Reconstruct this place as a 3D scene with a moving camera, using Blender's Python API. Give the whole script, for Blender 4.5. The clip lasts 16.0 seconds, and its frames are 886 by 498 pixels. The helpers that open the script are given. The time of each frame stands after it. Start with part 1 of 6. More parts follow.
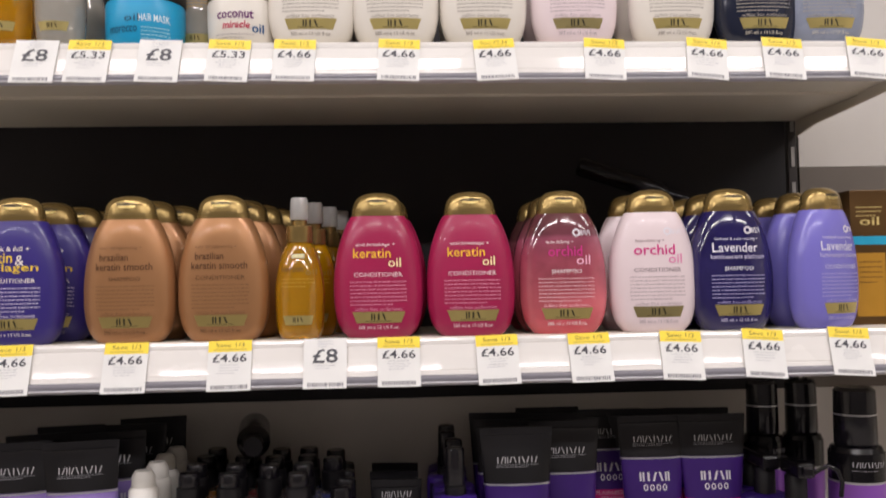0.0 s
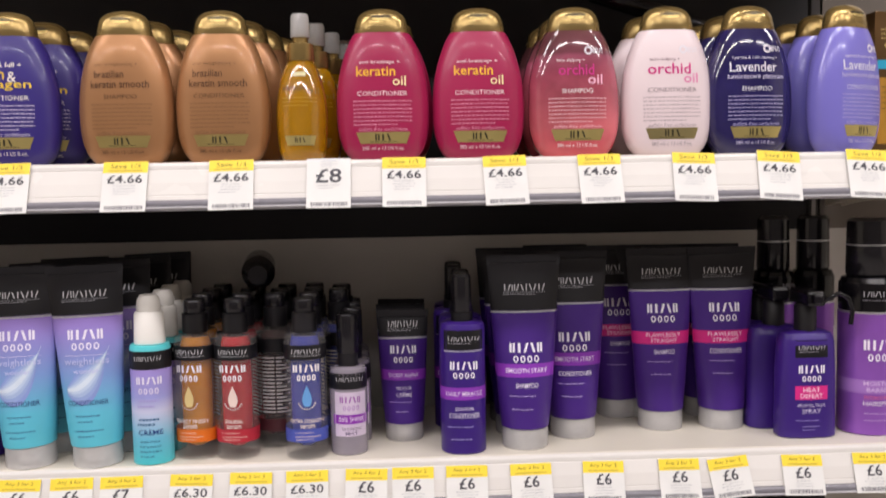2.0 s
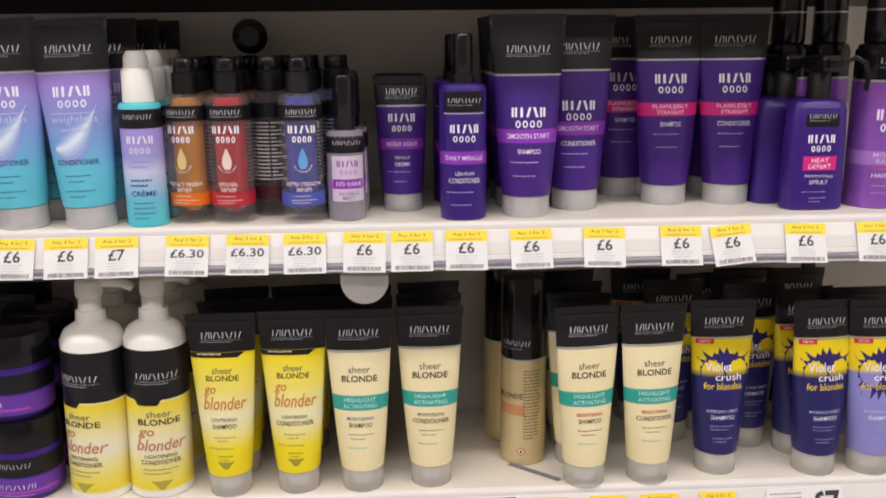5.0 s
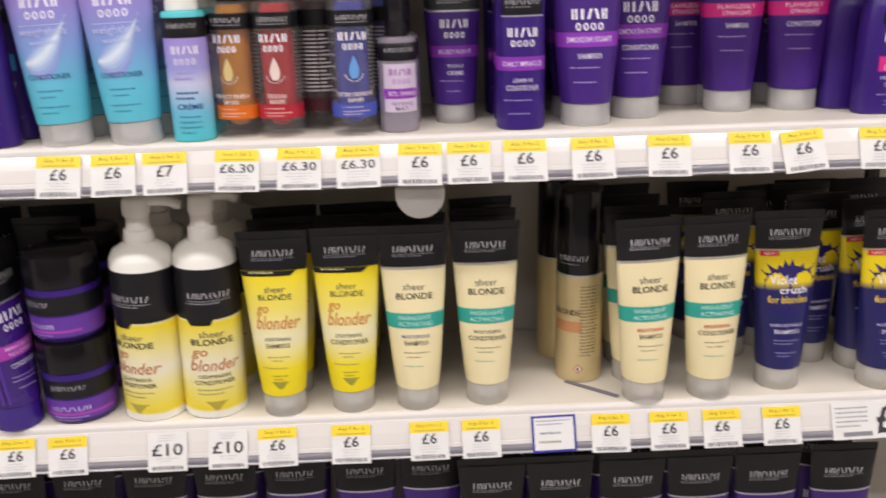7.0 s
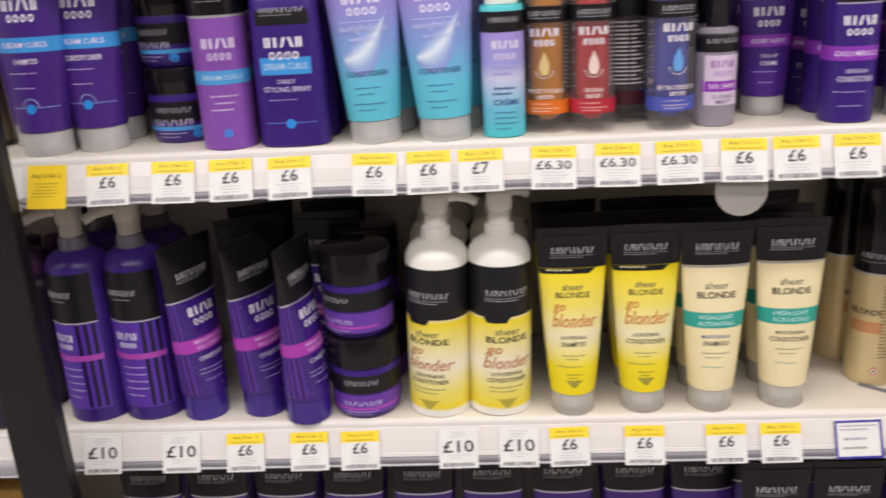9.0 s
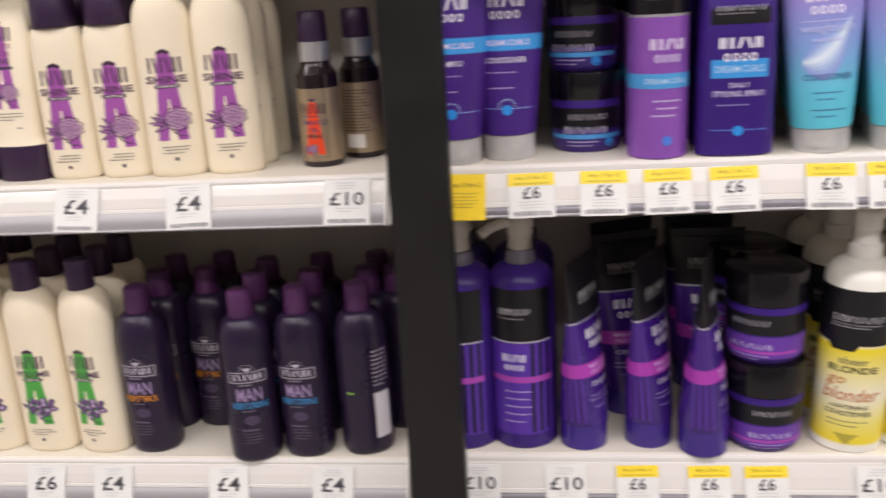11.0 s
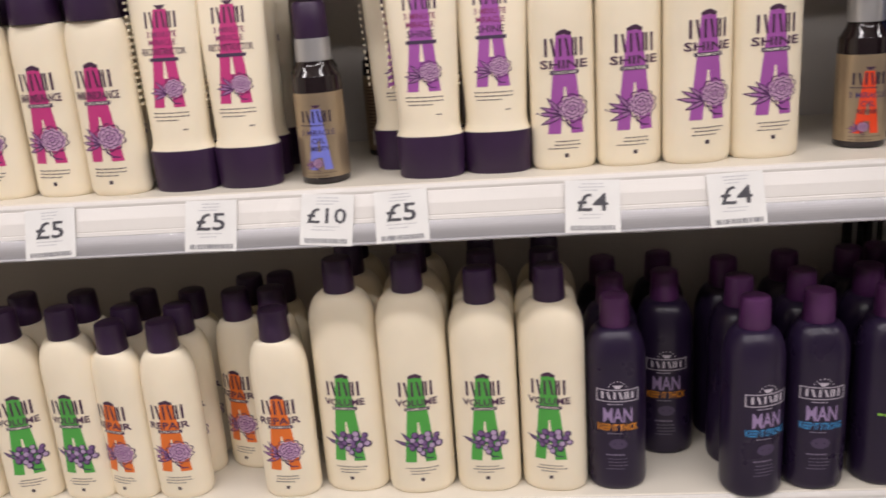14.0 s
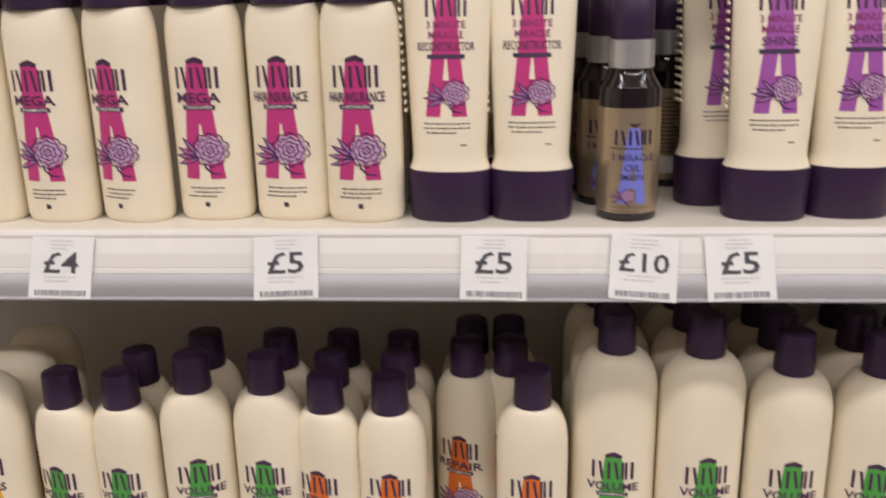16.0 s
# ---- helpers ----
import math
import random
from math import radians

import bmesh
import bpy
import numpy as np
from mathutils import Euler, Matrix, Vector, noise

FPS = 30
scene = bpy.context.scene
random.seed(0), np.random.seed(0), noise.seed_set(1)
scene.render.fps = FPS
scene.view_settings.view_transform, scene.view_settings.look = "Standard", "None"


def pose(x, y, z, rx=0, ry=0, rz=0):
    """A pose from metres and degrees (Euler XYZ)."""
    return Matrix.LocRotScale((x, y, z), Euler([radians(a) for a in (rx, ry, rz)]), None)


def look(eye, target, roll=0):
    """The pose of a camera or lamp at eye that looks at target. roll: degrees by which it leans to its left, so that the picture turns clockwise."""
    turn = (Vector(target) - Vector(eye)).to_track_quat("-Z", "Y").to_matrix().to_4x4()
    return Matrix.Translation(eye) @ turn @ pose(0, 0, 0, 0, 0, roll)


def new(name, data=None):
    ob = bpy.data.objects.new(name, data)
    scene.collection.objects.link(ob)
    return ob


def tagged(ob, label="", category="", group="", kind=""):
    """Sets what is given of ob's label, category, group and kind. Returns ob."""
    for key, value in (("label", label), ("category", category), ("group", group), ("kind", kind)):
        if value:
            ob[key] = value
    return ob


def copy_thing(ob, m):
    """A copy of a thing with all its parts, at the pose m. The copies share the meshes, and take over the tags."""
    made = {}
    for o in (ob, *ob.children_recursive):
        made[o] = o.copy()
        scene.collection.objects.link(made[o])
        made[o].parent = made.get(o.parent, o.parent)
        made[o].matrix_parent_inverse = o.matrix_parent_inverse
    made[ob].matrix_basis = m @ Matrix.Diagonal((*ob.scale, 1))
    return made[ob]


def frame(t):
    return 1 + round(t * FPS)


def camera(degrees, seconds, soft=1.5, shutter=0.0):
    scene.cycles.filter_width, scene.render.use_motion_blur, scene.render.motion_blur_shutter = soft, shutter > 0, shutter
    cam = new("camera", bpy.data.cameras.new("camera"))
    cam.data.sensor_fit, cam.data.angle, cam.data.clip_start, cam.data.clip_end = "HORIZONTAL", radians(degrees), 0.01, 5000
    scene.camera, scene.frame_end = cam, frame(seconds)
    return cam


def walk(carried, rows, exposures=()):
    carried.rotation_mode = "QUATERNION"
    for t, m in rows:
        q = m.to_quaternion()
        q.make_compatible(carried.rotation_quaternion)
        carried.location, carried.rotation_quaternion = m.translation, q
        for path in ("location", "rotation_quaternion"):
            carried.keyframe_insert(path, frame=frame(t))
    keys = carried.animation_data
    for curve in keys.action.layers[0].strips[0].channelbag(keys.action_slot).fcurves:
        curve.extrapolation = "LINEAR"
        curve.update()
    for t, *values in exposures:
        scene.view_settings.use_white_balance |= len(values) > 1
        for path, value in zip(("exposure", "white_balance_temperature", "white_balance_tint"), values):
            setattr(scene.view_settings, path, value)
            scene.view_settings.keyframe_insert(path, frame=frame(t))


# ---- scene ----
EXPOSURE = 0.0
cam = camera(53.1, 16.0, soft=1.7, shutter=0.5)
METRES, EYE, TILT, LEAN, TURN = 1.8, 1.42, 0.0, 0.0, -3.2
ROWS = [
    (0.0, 0.0, 0.0, 0.0, 0.04, 2.4, 1.06),
    (0.5, -0.0011, 0.008, -0.0147, 0.05, 1.1, 0.79),
    (1.0, -0.0017, 0.0105, -0.0237, 0.31, -0.58, 0.9),
    (1.5, -0.0005, 0.0101, -0.0345, 0.5, -2.39, 0.92),
    (2.0, -0.0003, 0.0133, -0.047, 0.51, -4.05, 1.02),
    (2.5, 0.0013, 0.0145, -0.0595, 0.39, -5.72, 1.28),
    (3.0, 0.0003, 0.0138, -0.0703, 0.48, -7.19, 0.87),
    (3.5, -0.0019, 0.0149, -0.0773, 0.55, -8.42, 0.2),
    (4.0, -0.0027, 0.0146, -0.0861, 0.46, -9.71, -0.08),
    (4.5, -0.0024, 0.0183, -0.0965, 0.47, -11.67, 0.26),
    (7.0, -0.0267, 0.0353, -0.1226, 1.3, -17.45, 1.69),
    (7.5, -0.0533, 0.0344, -0.1166, 2.55, -17.34, 1.65),
    (8.0, -0.0814, 0.0356, -0.1145, 3.97, -17.64, 1.77),
    (10.5, -0.3262, 0.0417, -0.1177, 7.52, -17.94, 3.22),
    (11.0, -0.3833, 0.0462, -0.1164, 9.15, -16.64, 3.21),
    (11.5, -0.4488, 0.0619, -0.1157, 10.56, -16.53, 3.67),
    (12.0, -0.4956, 0.0794, -0.1132, 10.91, -17.02, 4.42),
    (12.5, -0.5442, 0.0944, -0.1144, 10.17, -17.86, 4.95),
    (13.0, -0.5978, 0.1023, -0.1141, 8.99, -18.19, 5.18),
    (13.5, -0.649, 0.0918, -0.114, 8.04, -17.61, 4.72),
    (14.0, -0.6916, 0.0854, -0.1188, 7.13, -17.19, 4.07),
    (14.5, -0.7411, 0.1014, -0.12, 7.04, -16.9, 3.29),
    (15.0, -0.7954, 0.1348, -0.1297, 6.97, -17.16, 2.1),
    (15.5, -0.8196, 0.1524, -0.1306, 6.92, -17.25, 1.87),
    (16.0, -0.844, 0.1584, -0.1207, 7.1, -16.79, 1.22),
]
MORE = [(6.8, look((-0.028, 0.059, 1.189), (0.039, 1.971, 0.606), -1.6)), (8.2, look((-0.162, 0.080, 1.221), (-0.238, 1.982, 0.606), -2.1)), (10.3, look((-0.549, 0.101, 1.211), (-0.712, 1.989, 0.570), -3.5))]
PATH = [(t, pose(0, 0, EYE, TILT, LEAN, TURN) @ pose(METRES * x, METRES * y, METRES * z, 90 + pitch, roll, yaw)) for t, x, y, z, yaw, pitch, roll in ROWS] + MORE
walk(cam, sorted(PATH, key=lambda row: row[0]), [(0, EXPOSURE - 0.2), (0.5, EXPOSURE - 0.14), (1.5, EXPOSURE + 0.04), (3, EXPOSURE - 0.04), (4.5, EXPOSURE), (7.5, EXPOSURE + 0.1), (11.5, EXPOSURE + 0.08), (13, EXPOSURE - 0.03), (14, EXPOSURE - 0.08), (16, EXPOSURE - 0.2)])

# ---- light ----
world = bpy.data.worlds.new("shop_air")
world.use_nodes = True
world.node_tree.nodes["Background"].inputs[0].default_value = (0.98, 0.95, 1.0, 1)
world.node_tree.nodes["Background"].inputs[1].default_value = 0.035
scene.world = world

LIGHT_ROWS = [(0.02, 3.05), (-1.5, 3.05)]
LIGHT_X = [-3.4, -1.9, -0.4, 1.1, 2.6]
LIGHT_POWER = [17.8, 19.8]
for (ly, lz), power in zip(LIGHT_ROWS, LIGHT_POWER):
    for lx in LIGHT_X:
        lamp_data = bpy.data.lights.new("tube_light", "AREA")
        lamp_data.shape, lamp_data.size, lamp_data.size_y = "RECTANGLE", 1.2, 0.16
        lamp_data.energy, lamp_data.color = power, (1.0, 0.94, 0.956)
        new("tube_light", lamp_data).matrix_world = pose(lx, ly, lz - 0.03)


# ---- materials ----
def rgb(h):
    """Linear colour from a hex string of sRGB."""
    c = [int(h[i:i + 2], 16) / 255 for i in (0, 2, 4)]
    return tuple(v / 12.92 if v <= 0.04045 else ((v + 0.055) / 1.055) ** 2.4 for v in c)


MATS = {}


def mat(name, colour, rough=0.35, metal=0.0, var=0.08, scale=30.0, bump=0.05, coat=0.0, trans=0.0, ior=1.45, ramp=None, alpha=1.0, sss=0.0):
    """A procedural surface: colour varied at two scales, uneven roughness, fine relief. ramp: (z, colour) stops printed up the height."""
    if name in MATS:
        return MATS[name]
    m = bpy.data.materials.new(name)
    m.use_nodes = True
    nt = m.node_tree
    b = nt.nodes["Principled BSDF"]
    lk = nt.links.new
    tc = nt.nodes.new("ShaderNodeTexCoord")
    n1 = nt.nodes.new("ShaderNodeTexNoise")
    n1.inputs["Scale"].default_value, n1.inputs["Detail"].default_value = scale, 4
    n2 = nt.nodes.new("ShaderNodeTexNoise")
    n2.inputs["Scale"].default_value, n2.inputs["Detail"].default_value = scale * 14, 3
    info = nt.nodes.new("ShaderNodeObjectInfo")
    shift = nt.nodes.new("ShaderNodeVectorMath")
    shift.operation = "ADD"
    lk(tc.outputs["Object"], shift.inputs[0])
    lk(info.outputs["Random"], shift.inputs[1])
    lk(shift.outputs[0], n1.inputs["Vector"])
    lk(shift.outputs[0], n2.inputs["Vector"])
    col = colour if not isinstance(colour, str) else rgb(colour)
    if ramp:
        sep = nt.nodes.new("ShaderNodeSeparateXYZ")
        lk(tc.outputs["Object"], sep.inputs[0])
        rg = nt.nodes.new("ShaderNodeMapRange")
        rg.inputs["From Min"].default_value, rg.inputs["From Max"].default_value = ramp[0][0], ramp[-1][0]
        lk(sep.outputs["Z"], rg.inputs["Value"])
        cr = nt.nodes.new("ShaderNodeValToRGB")
        span = ramp[-1][0] - ramp[0][0]
        el = cr.color_ramp.elements
        while len(el) < len(ramp):
            el.new(0.5)
        for e, (z, c) in zip(el, ramp):
            e.position = (z - ramp[0][0]) / span
            e.color = (*rgb(c), 1)
        lk(rg.outputs["Result"], cr.inputs["Fac"])
        base = cr.outputs["Color"]
    else:
        base = None
    mix = nt.nodes.new("ShaderNodeMix")
    mix.data_type, mix.blend_type = "RGBA", "MULTIPLY"
    mix.inputs["Factor"].default_value = 1.0
    if base:
        lk(base, mix.inputs["A"])
    else:
        mix.inputs["A"].default_value = (*col, 1)
    tone = nt.nodes.new("ShaderNodeMapRange")
    tone.inputs["From Min"].default_value, tone.inputs["From Max"].default_value = 0.3, 0.7
    tone.inputs["To Min"].default_value, tone.inputs["To Max"].default_value = 1 - var, 1 + var * 0.4
    lk(n1.outputs["Fac"], tone.inputs["Value"])
    lk(tone.outputs["Result"], mix.inputs["B"])
    lk(mix.outputs["Result"], b.inputs["Base Color"])
    rr = nt.nodes.new("ShaderNodeMapRange")
    rr.inputs["To Min"].default_value, rr.inputs["To Max"].default_value = max(rough - 0.07, 0.02), min(rough + 0.1, 1)
    lk(n1.outputs["Fac"], rr.inputs["Value"])
    lk(rr.outputs["Result"], b.inputs["Roughness"])
    if bump:
        bp = nt.nodes.new("ShaderNodeBump")
        bp.inputs["Strength"].default_value, bp.inputs["Distance"].default_value = bump, 0.001
        lk(n2.outputs["Fac"], bp.inputs["Height"])
        lk(bp.outputs["Normal"], b.inputs["Normal"])
    b.inputs["Metallic"].default_value = metal
    b.inputs["Coat Weight"].default_value = coat
    b.inputs["Transmission Weight"].default_value = trans
    b.inputs["IOR"].default_value = ior
    b.inputs["Alpha"].default_value = alpha
    if sss:
        b.inputs["Subsurface Weight"].default_value = sss
        b.inputs["Subsurface Radius"].default_value = (0.004, 0.003, 0.002)
    MATS[name] = m
    return m


def ink(colour, rough=0.4, metal=0.0):
    return mat("ink_" + colour + ("_foil" if metal else ""), colour, rough, metal, var=0.05, scale=60, bump=0)


WHITE_METAL = mat("white_powder_coat", "dcd5c7", 0.4, var=0.07, scale=6, bump=0.12)
RAIL = mat("rail_cream", "e3dfda", 0.24, var=0.03, scale=9, bump=0.05, coat=0.5)
RAIL_GREY = mat("rail_grey", "85838a", 0.24, var=0.04, scale=12, bump=0.05, coat=0.5)
RAIL_SILVER = mat("rail_silver", "a9a7a9", 0.42, metal=0.2, var=0.03, scale=12, bump=0.05, coat=0.1)
RAIL_LIP = mat("rail_lip", "b4b2b6", 0.15, var=0.04, scale=12, bump=0.0, coat=0.5)
BLACK_PANEL = mat("black_panel", "1d1b1f", 0.6, var=0.3, scale=8, bump=0.1)
CREAM_PANEL = mat("cream_panel", "cfcac4", 0.5, var=0.08, scale=5, bump=0.12)
BLACK_POST = mat("black_post", "131213", 0.42, var=0.35, scale=18, bump=0.15)
CARD = mat("label_card", "e6e5e2", 0.5, var=0.04, scale=40, bump=0.05)
CARD_YELLOW = mat("label_yellow", "f5d328", 0.5, var=0.06, scale=40, bump=0.05)
GOLD = mat("gold_plastic", "a58c58", 0.22, metal=0.72, var=0.12, scale=25, bump=0.04)
BLACK_GLOSS = mat("black_gloss", "131116", 0.16, var=0.3, scale=30, bump=0.03)
BLACK_MATT = mat("black_matt", "19171b", 0.42, var=0.3, scale=30, bump=0.06)
SMOKE = mat("smoke_plastic", "1d1b20", 0.2, var=0.2, scale=30, bump=0.02, coat=0.15)
FROST = mat("frosted_cap", "efedec", 0.22, var=0.1, scale=60, bump=0.04, alpha=0.5)
CAP_CORE = mat("cap_core", "cfcccb", 0.4, var=0.06, scale=30)
CLEAR = mat("clear_plastic", "e9e3e0", 0.08, var=0.02, scale=20, bump=0.0, alpha=0.075)
PURPLE = mat("purple_plastic", "3a1f78", 0.3, var=0.1, scale=25, bump=0.04)
PURPLE_TUBE = mat("purple_tube", "47277f", 0.32, var=0.1, scale=25, bump=0.05)
LILAC = mat("lilac_metal", "9a5fc4", 0.3, metal=0.35, var=0.08, scale=25, bump=0.03)
CREAM = mat("cream_plastic", "f5e9d0", 0.38, var=0.05, scale=18, bump=0.05, sss=0.05)
CREAM_TUBE = mat("cream_tube", "efe2b4", 0.36, var=0.05, scale=18, bump=0.05)
AUBERGINE = mat("aubergine_cap", "35203f", 0.38, var=0.15, scale=25, bump=0.06)
PLUM = mat("plum_cap", "502855", 0.38, var=0.15, scale=25, bump=0.06)
DARK_BOTTLE = mat("dark_aubergine", "251a33", 0.28, var=0.15, scale=25, bump=0.04)
AMBER_DARK = mat("dark_glass", "1a0f14", 0.1, var=0.2, scale=20, bump=0.0, coat=0.5)
SILVER = mat("brushed_silver", "c9c9cb", 0.3, metal=0.7, var=0.08, scale=40, bump=0.05)
WHITE_PLASTIC = mat("white_plastic", "efece6", 0.32, var=0.05, scale=20, bump=0.04)


# ---- mesh tools ----
def part(name, mesh, material, parent, label=""):
    if isinstance(mesh, bmesh.types.BMesh):
        me = bpy.data.meshes.new(name)
        mesh.to_mesh(me)
        mesh.free()
        mesh = me
    ob = new(name, mesh)
    if material:
        mesh.materials.clear()
        mesh.materials.append(material)
    ob.parent = parent
    if label:
        ob["label"] = label
    return ob


def thing(name, label, category, group="", kind=""):
    return tagged(new(name), label, category, group, kind)


def box(x0, y0, z0, x1, y1, z1, bevel=0.0, bm=None):
    bm = bm or bmesh.new()
    m = Matrix.Translation(((x0 + x1) / 2, (y0 + y1) / 2, (z0 + z1) / 2)) @ Matrix.Diagonal((x1 - x0, y1 - y0, z1 - z0, 1))
    made = bmesh.ops.create_cube(bm, size=1, matrix=m)
    if bevel:
        edges = list({e for v in made["verts"] for e in v.link_edges})
        bmesh.ops.bevel(bm, geom=edges, offset=bevel, segments=2, affect="EDGES", profile=0.5)
    return bm


def extrude_x(outline, x0, x1):
    """A prism along x from an outline of (y, z)."""
    bm = bmesh.new()
    a = [bm.verts.new((x0, y, z)) for y, z in outline]
    b = [bm.verts.new((x1, y, z)) for y, z in outline]
    k = len(outline)
    bm.faces.new(a)
    bm.faces.new(b[::-1])
    for i in range(k):
        bm.faces.new((a[i], b[i], b[(i + 1) % k], a[(i + 1) % k]))
    bmesh.ops.recalc_face_normals(bm, faces=bm.faces)
    return bm


class Shape:
    """A body of upright superellipse rings: rows of (z, half width, half depth), rounder as n nears 2."""

    def __init__(self, rows, n=2.0, smooth=0):
        rows = np.array(rows, float)
        if rows.shape[1] == 2:
            rows = np.column_stack([rows, rows[:, 1]])
        if smooth:
            p = np.vstack([2 * rows[0] - rows[1], rows, 2 * rows[-1] - rows[-2]])
            made = []
            for i in range(1, len(p) - 2):
                for s in range(smooth):
                    u = s / smooth
                    made.append(0.5 * (2 * p[i] + (p[i + 1] - p[i - 1]) * u + (2 * p[i - 1] - 5 * p[i] + 4 * p[i + 1] - p[i + 2]) * u * u
                                       + (3 * p[i] - p[i - 1] - 3 * p[i + 1] + p[i + 2]) * u ** 3))
            made.append(p[-2])
            rows = np.array(made)
            rows[:, 0] = np.maximum.accumulate(rows[:, 0])
            rows[:, 1:] = np.maximum(rows[:, 1:], 0.0008)
        self.rows, self.n = rows, n

    def at(self, z):
        r = self.rows
        return np.interp(z, r[:, 0], r[:, 1]), np.interp(z, r[:, 0], r[:, 2])

    def front(self, x, z):
        a, b = self.at(z)
        q = min(abs(x) / a, 0.985)
        return -b * (1 - q ** self.n) ** (1 / self.n)

    def mesh(self, name, seg=28, sharp=38):
        verts, faces = [], []
        e = 2 / self.n
        for z, a, b in self.rows:
            for i in range(seg):
                t = 2 * math.pi * (i + 0.5) / seg
                c, s = math.cos(t), math.sin(t)
                verts.append((a * math.copysign(abs(c) ** e, c), b * math.copysign(abs(s) ** e, s), z))
        k = len(self.rows)
        for j in range(k - 1):
            for i in range(seg):
                i2 = (i + 1) % seg
                faces.append((j * seg + i, j * seg + i2, (j + 1) * seg + i2, (j + 1) * seg + i))
        faces.append(tuple(range(seg))[::-1])
        faces.append(tuple(range((k - 1) * seg, k * seg)))
        me = bpy.data.meshes.new(name)
        me.from_pydata(verts, [], faces)
        me.polygons.foreach_set("use_smooth", [True] * len(me.polygons))
        me.set_sharp_from_angle(angle=radians(sharp))
        return me


FONT_CACHE = {}


def glyphs(s, bold=0.0, shear=0.0):
    """Triangles of a line of lettering in the built-in font, in its own bounding box of 0 to 1."""
    key = (s, bold, shear)
    if key not in FONT_CACHE:
        cu = bpy.data.curves.new("lettering", "FONT")
        cu.body, cu.resolution_u, cu.offset, cu.shear = s, 2, bold, shear
        ob = new("lettering", cu)
        me = bpy.data.meshes.new_from_object(ob)
        me.calc_loop_triangles()
        v = np.array([tuple(p.co)[:2] for p in me.vertices])
        f = [tuple(t.vertices) for t in me.loop_triangles]
        bpy.data.objects.remove(ob)
        bpy.data.meshes.remove(me)
        lo, hi = v.min(0), v.max(0)
        FONT_CACHE[key] = ((v - lo) / (hi - lo), f)
    return FONT_CACHE[key]


class Print:
    """What is printed on a body: shapes and lettering laid on its front, gathered by colour, each colour one part."""

    def __init__(self, shape, body, flat=None):
        self.shape, self.body, self.flat, self.sets = shape, body, flat, {}

    def put(self, colour, name, pts, faces, layer):
        key = (colour, name)
        vs, fs = self.sets.setdefault(key, ([], []))
        k = len(vs)
        for u, v in pts:
            y = self.flat if self.flat is not None else self.shape.front(u, v)
            vs.append((u, y - 0.0002 - 0.00012 * layer, v))
        fs += [tuple(i + k for i in f) for f in faces]

    def trap(self, colour, v0, l0, r0, v1, l1, r1, layer=0, name="print"):
        nx = max(1, min(12, int(max(r0 - l0, r1 - l1) / 0.0028)))
        ny = 1 if self.flat is not None else max(1, min(12, int(abs(v1 - v0) / 0.01)))
        pts = []
        for j in range(ny + 1):
            q = j / ny
            l, r = l0 + (l1 - l0) * q, r0 + (r1 - r0) * q
            pts += [(l + (r - l) * i / nx, v0 + (v1 - v0) * q) for i in range(nx + 1)]
        w = nx + 1
        self.put(colour, name, pts, [(j * w + i, j * w + i + 1, (j + 1) * w + i + 1, (j + 1) * w + i) for j in range(ny) for i in range(nx)], layer)

    def rect(self, colour, u0, v0, u1, v1, layer=0, name="print"):
        self.trap(colour, v0, u0, u1, v1, u0, u1, layer, name)

    def patch(self, colour, v0, v1, ang0, ang1, layer=0, name="print"):
        """A patch round the body, between two angles from the middle of its front."""
        vs, fs = self.sets.setdefault((colour, name), ([], []))
        k, e, lift = len(vs), 2 / self.shape.n, 0.0002 + 0.00012 * layer
        nx, ny = max(1, int(abs(ang1 - ang0) / 7.5)), max(1, int((v1 - v0) / 0.008))
        for j in range(ny + 1):
            v = v0 + (v1 - v0) * j / ny
            a, b = self.shape.at(v)
            for i in range(nx + 1):
                t = radians(ang0 + (ang1 - ang0) * i / nx)
                c, d = math.sin(t), -math.cos(t)
                vs.append(((a + lift) * math.copysign(abs(c) ** e, c), (b + lift) * math.copysign(abs(d) ** e, d), v))
        w = nx + 1
        fs += [(k + j * w + i, k + j * w + i + 1, k + (j + 1) * w + i + 1, k + (j + 1) * w + i) for j in range(ny) for i in range(nx)]

    def wrap(self, colour, v0, v1, half=1.0, layer=0, name="band"):
        """A band right round the body, or across its front alone."""
        reach = 180 if half > 0.95 else 75
        self.patch(colour, v0, v1, -reach, reach, layer, name)

    def stroke(self, colour, pts, wide, layer=1, name="flower"):
        """A thin drawn line through a few points."""
        row = []
        for i, (x, y) in enumerate(pts):
            x0, y0 = pts[max(i - 1, 0)]
            x1, y1 = pts[min(i + 1, len(pts) - 1)]
            d = math.hypot(x1 - x0, y1 - y0) or 1
            w = wide * (0.35 + 0.65 * math.sin(math.pi * (i + 0.5) / len(pts))) / 2
            row += [(x - (y1 - y0) / d * w, y + (x1 - x0) / d * w), (x + (y1 - y0) / d * w, y - (x1 - x0) / d * w)]
        self.put(colour, name, row, [(2 * i, 2 * i + 1, 2 * i + 3, 2 * i + 2) for i in range(len(pts) - 1)], layer)

    def text(self, colour, s, u0, u1, v0, v1, bold=0.0, shear=0.0, layer=2):
        bold = min(bold, 0.006 if v1 - v0 < 0.0066 else 0.02)
        v, f = glyphs(s, bold, shear)
        self.put(colour, "lettering", [(u0 + (u1 - u0) * p[0], v0 + (v1 - v0) * p[1]) for p in v], f, layer)

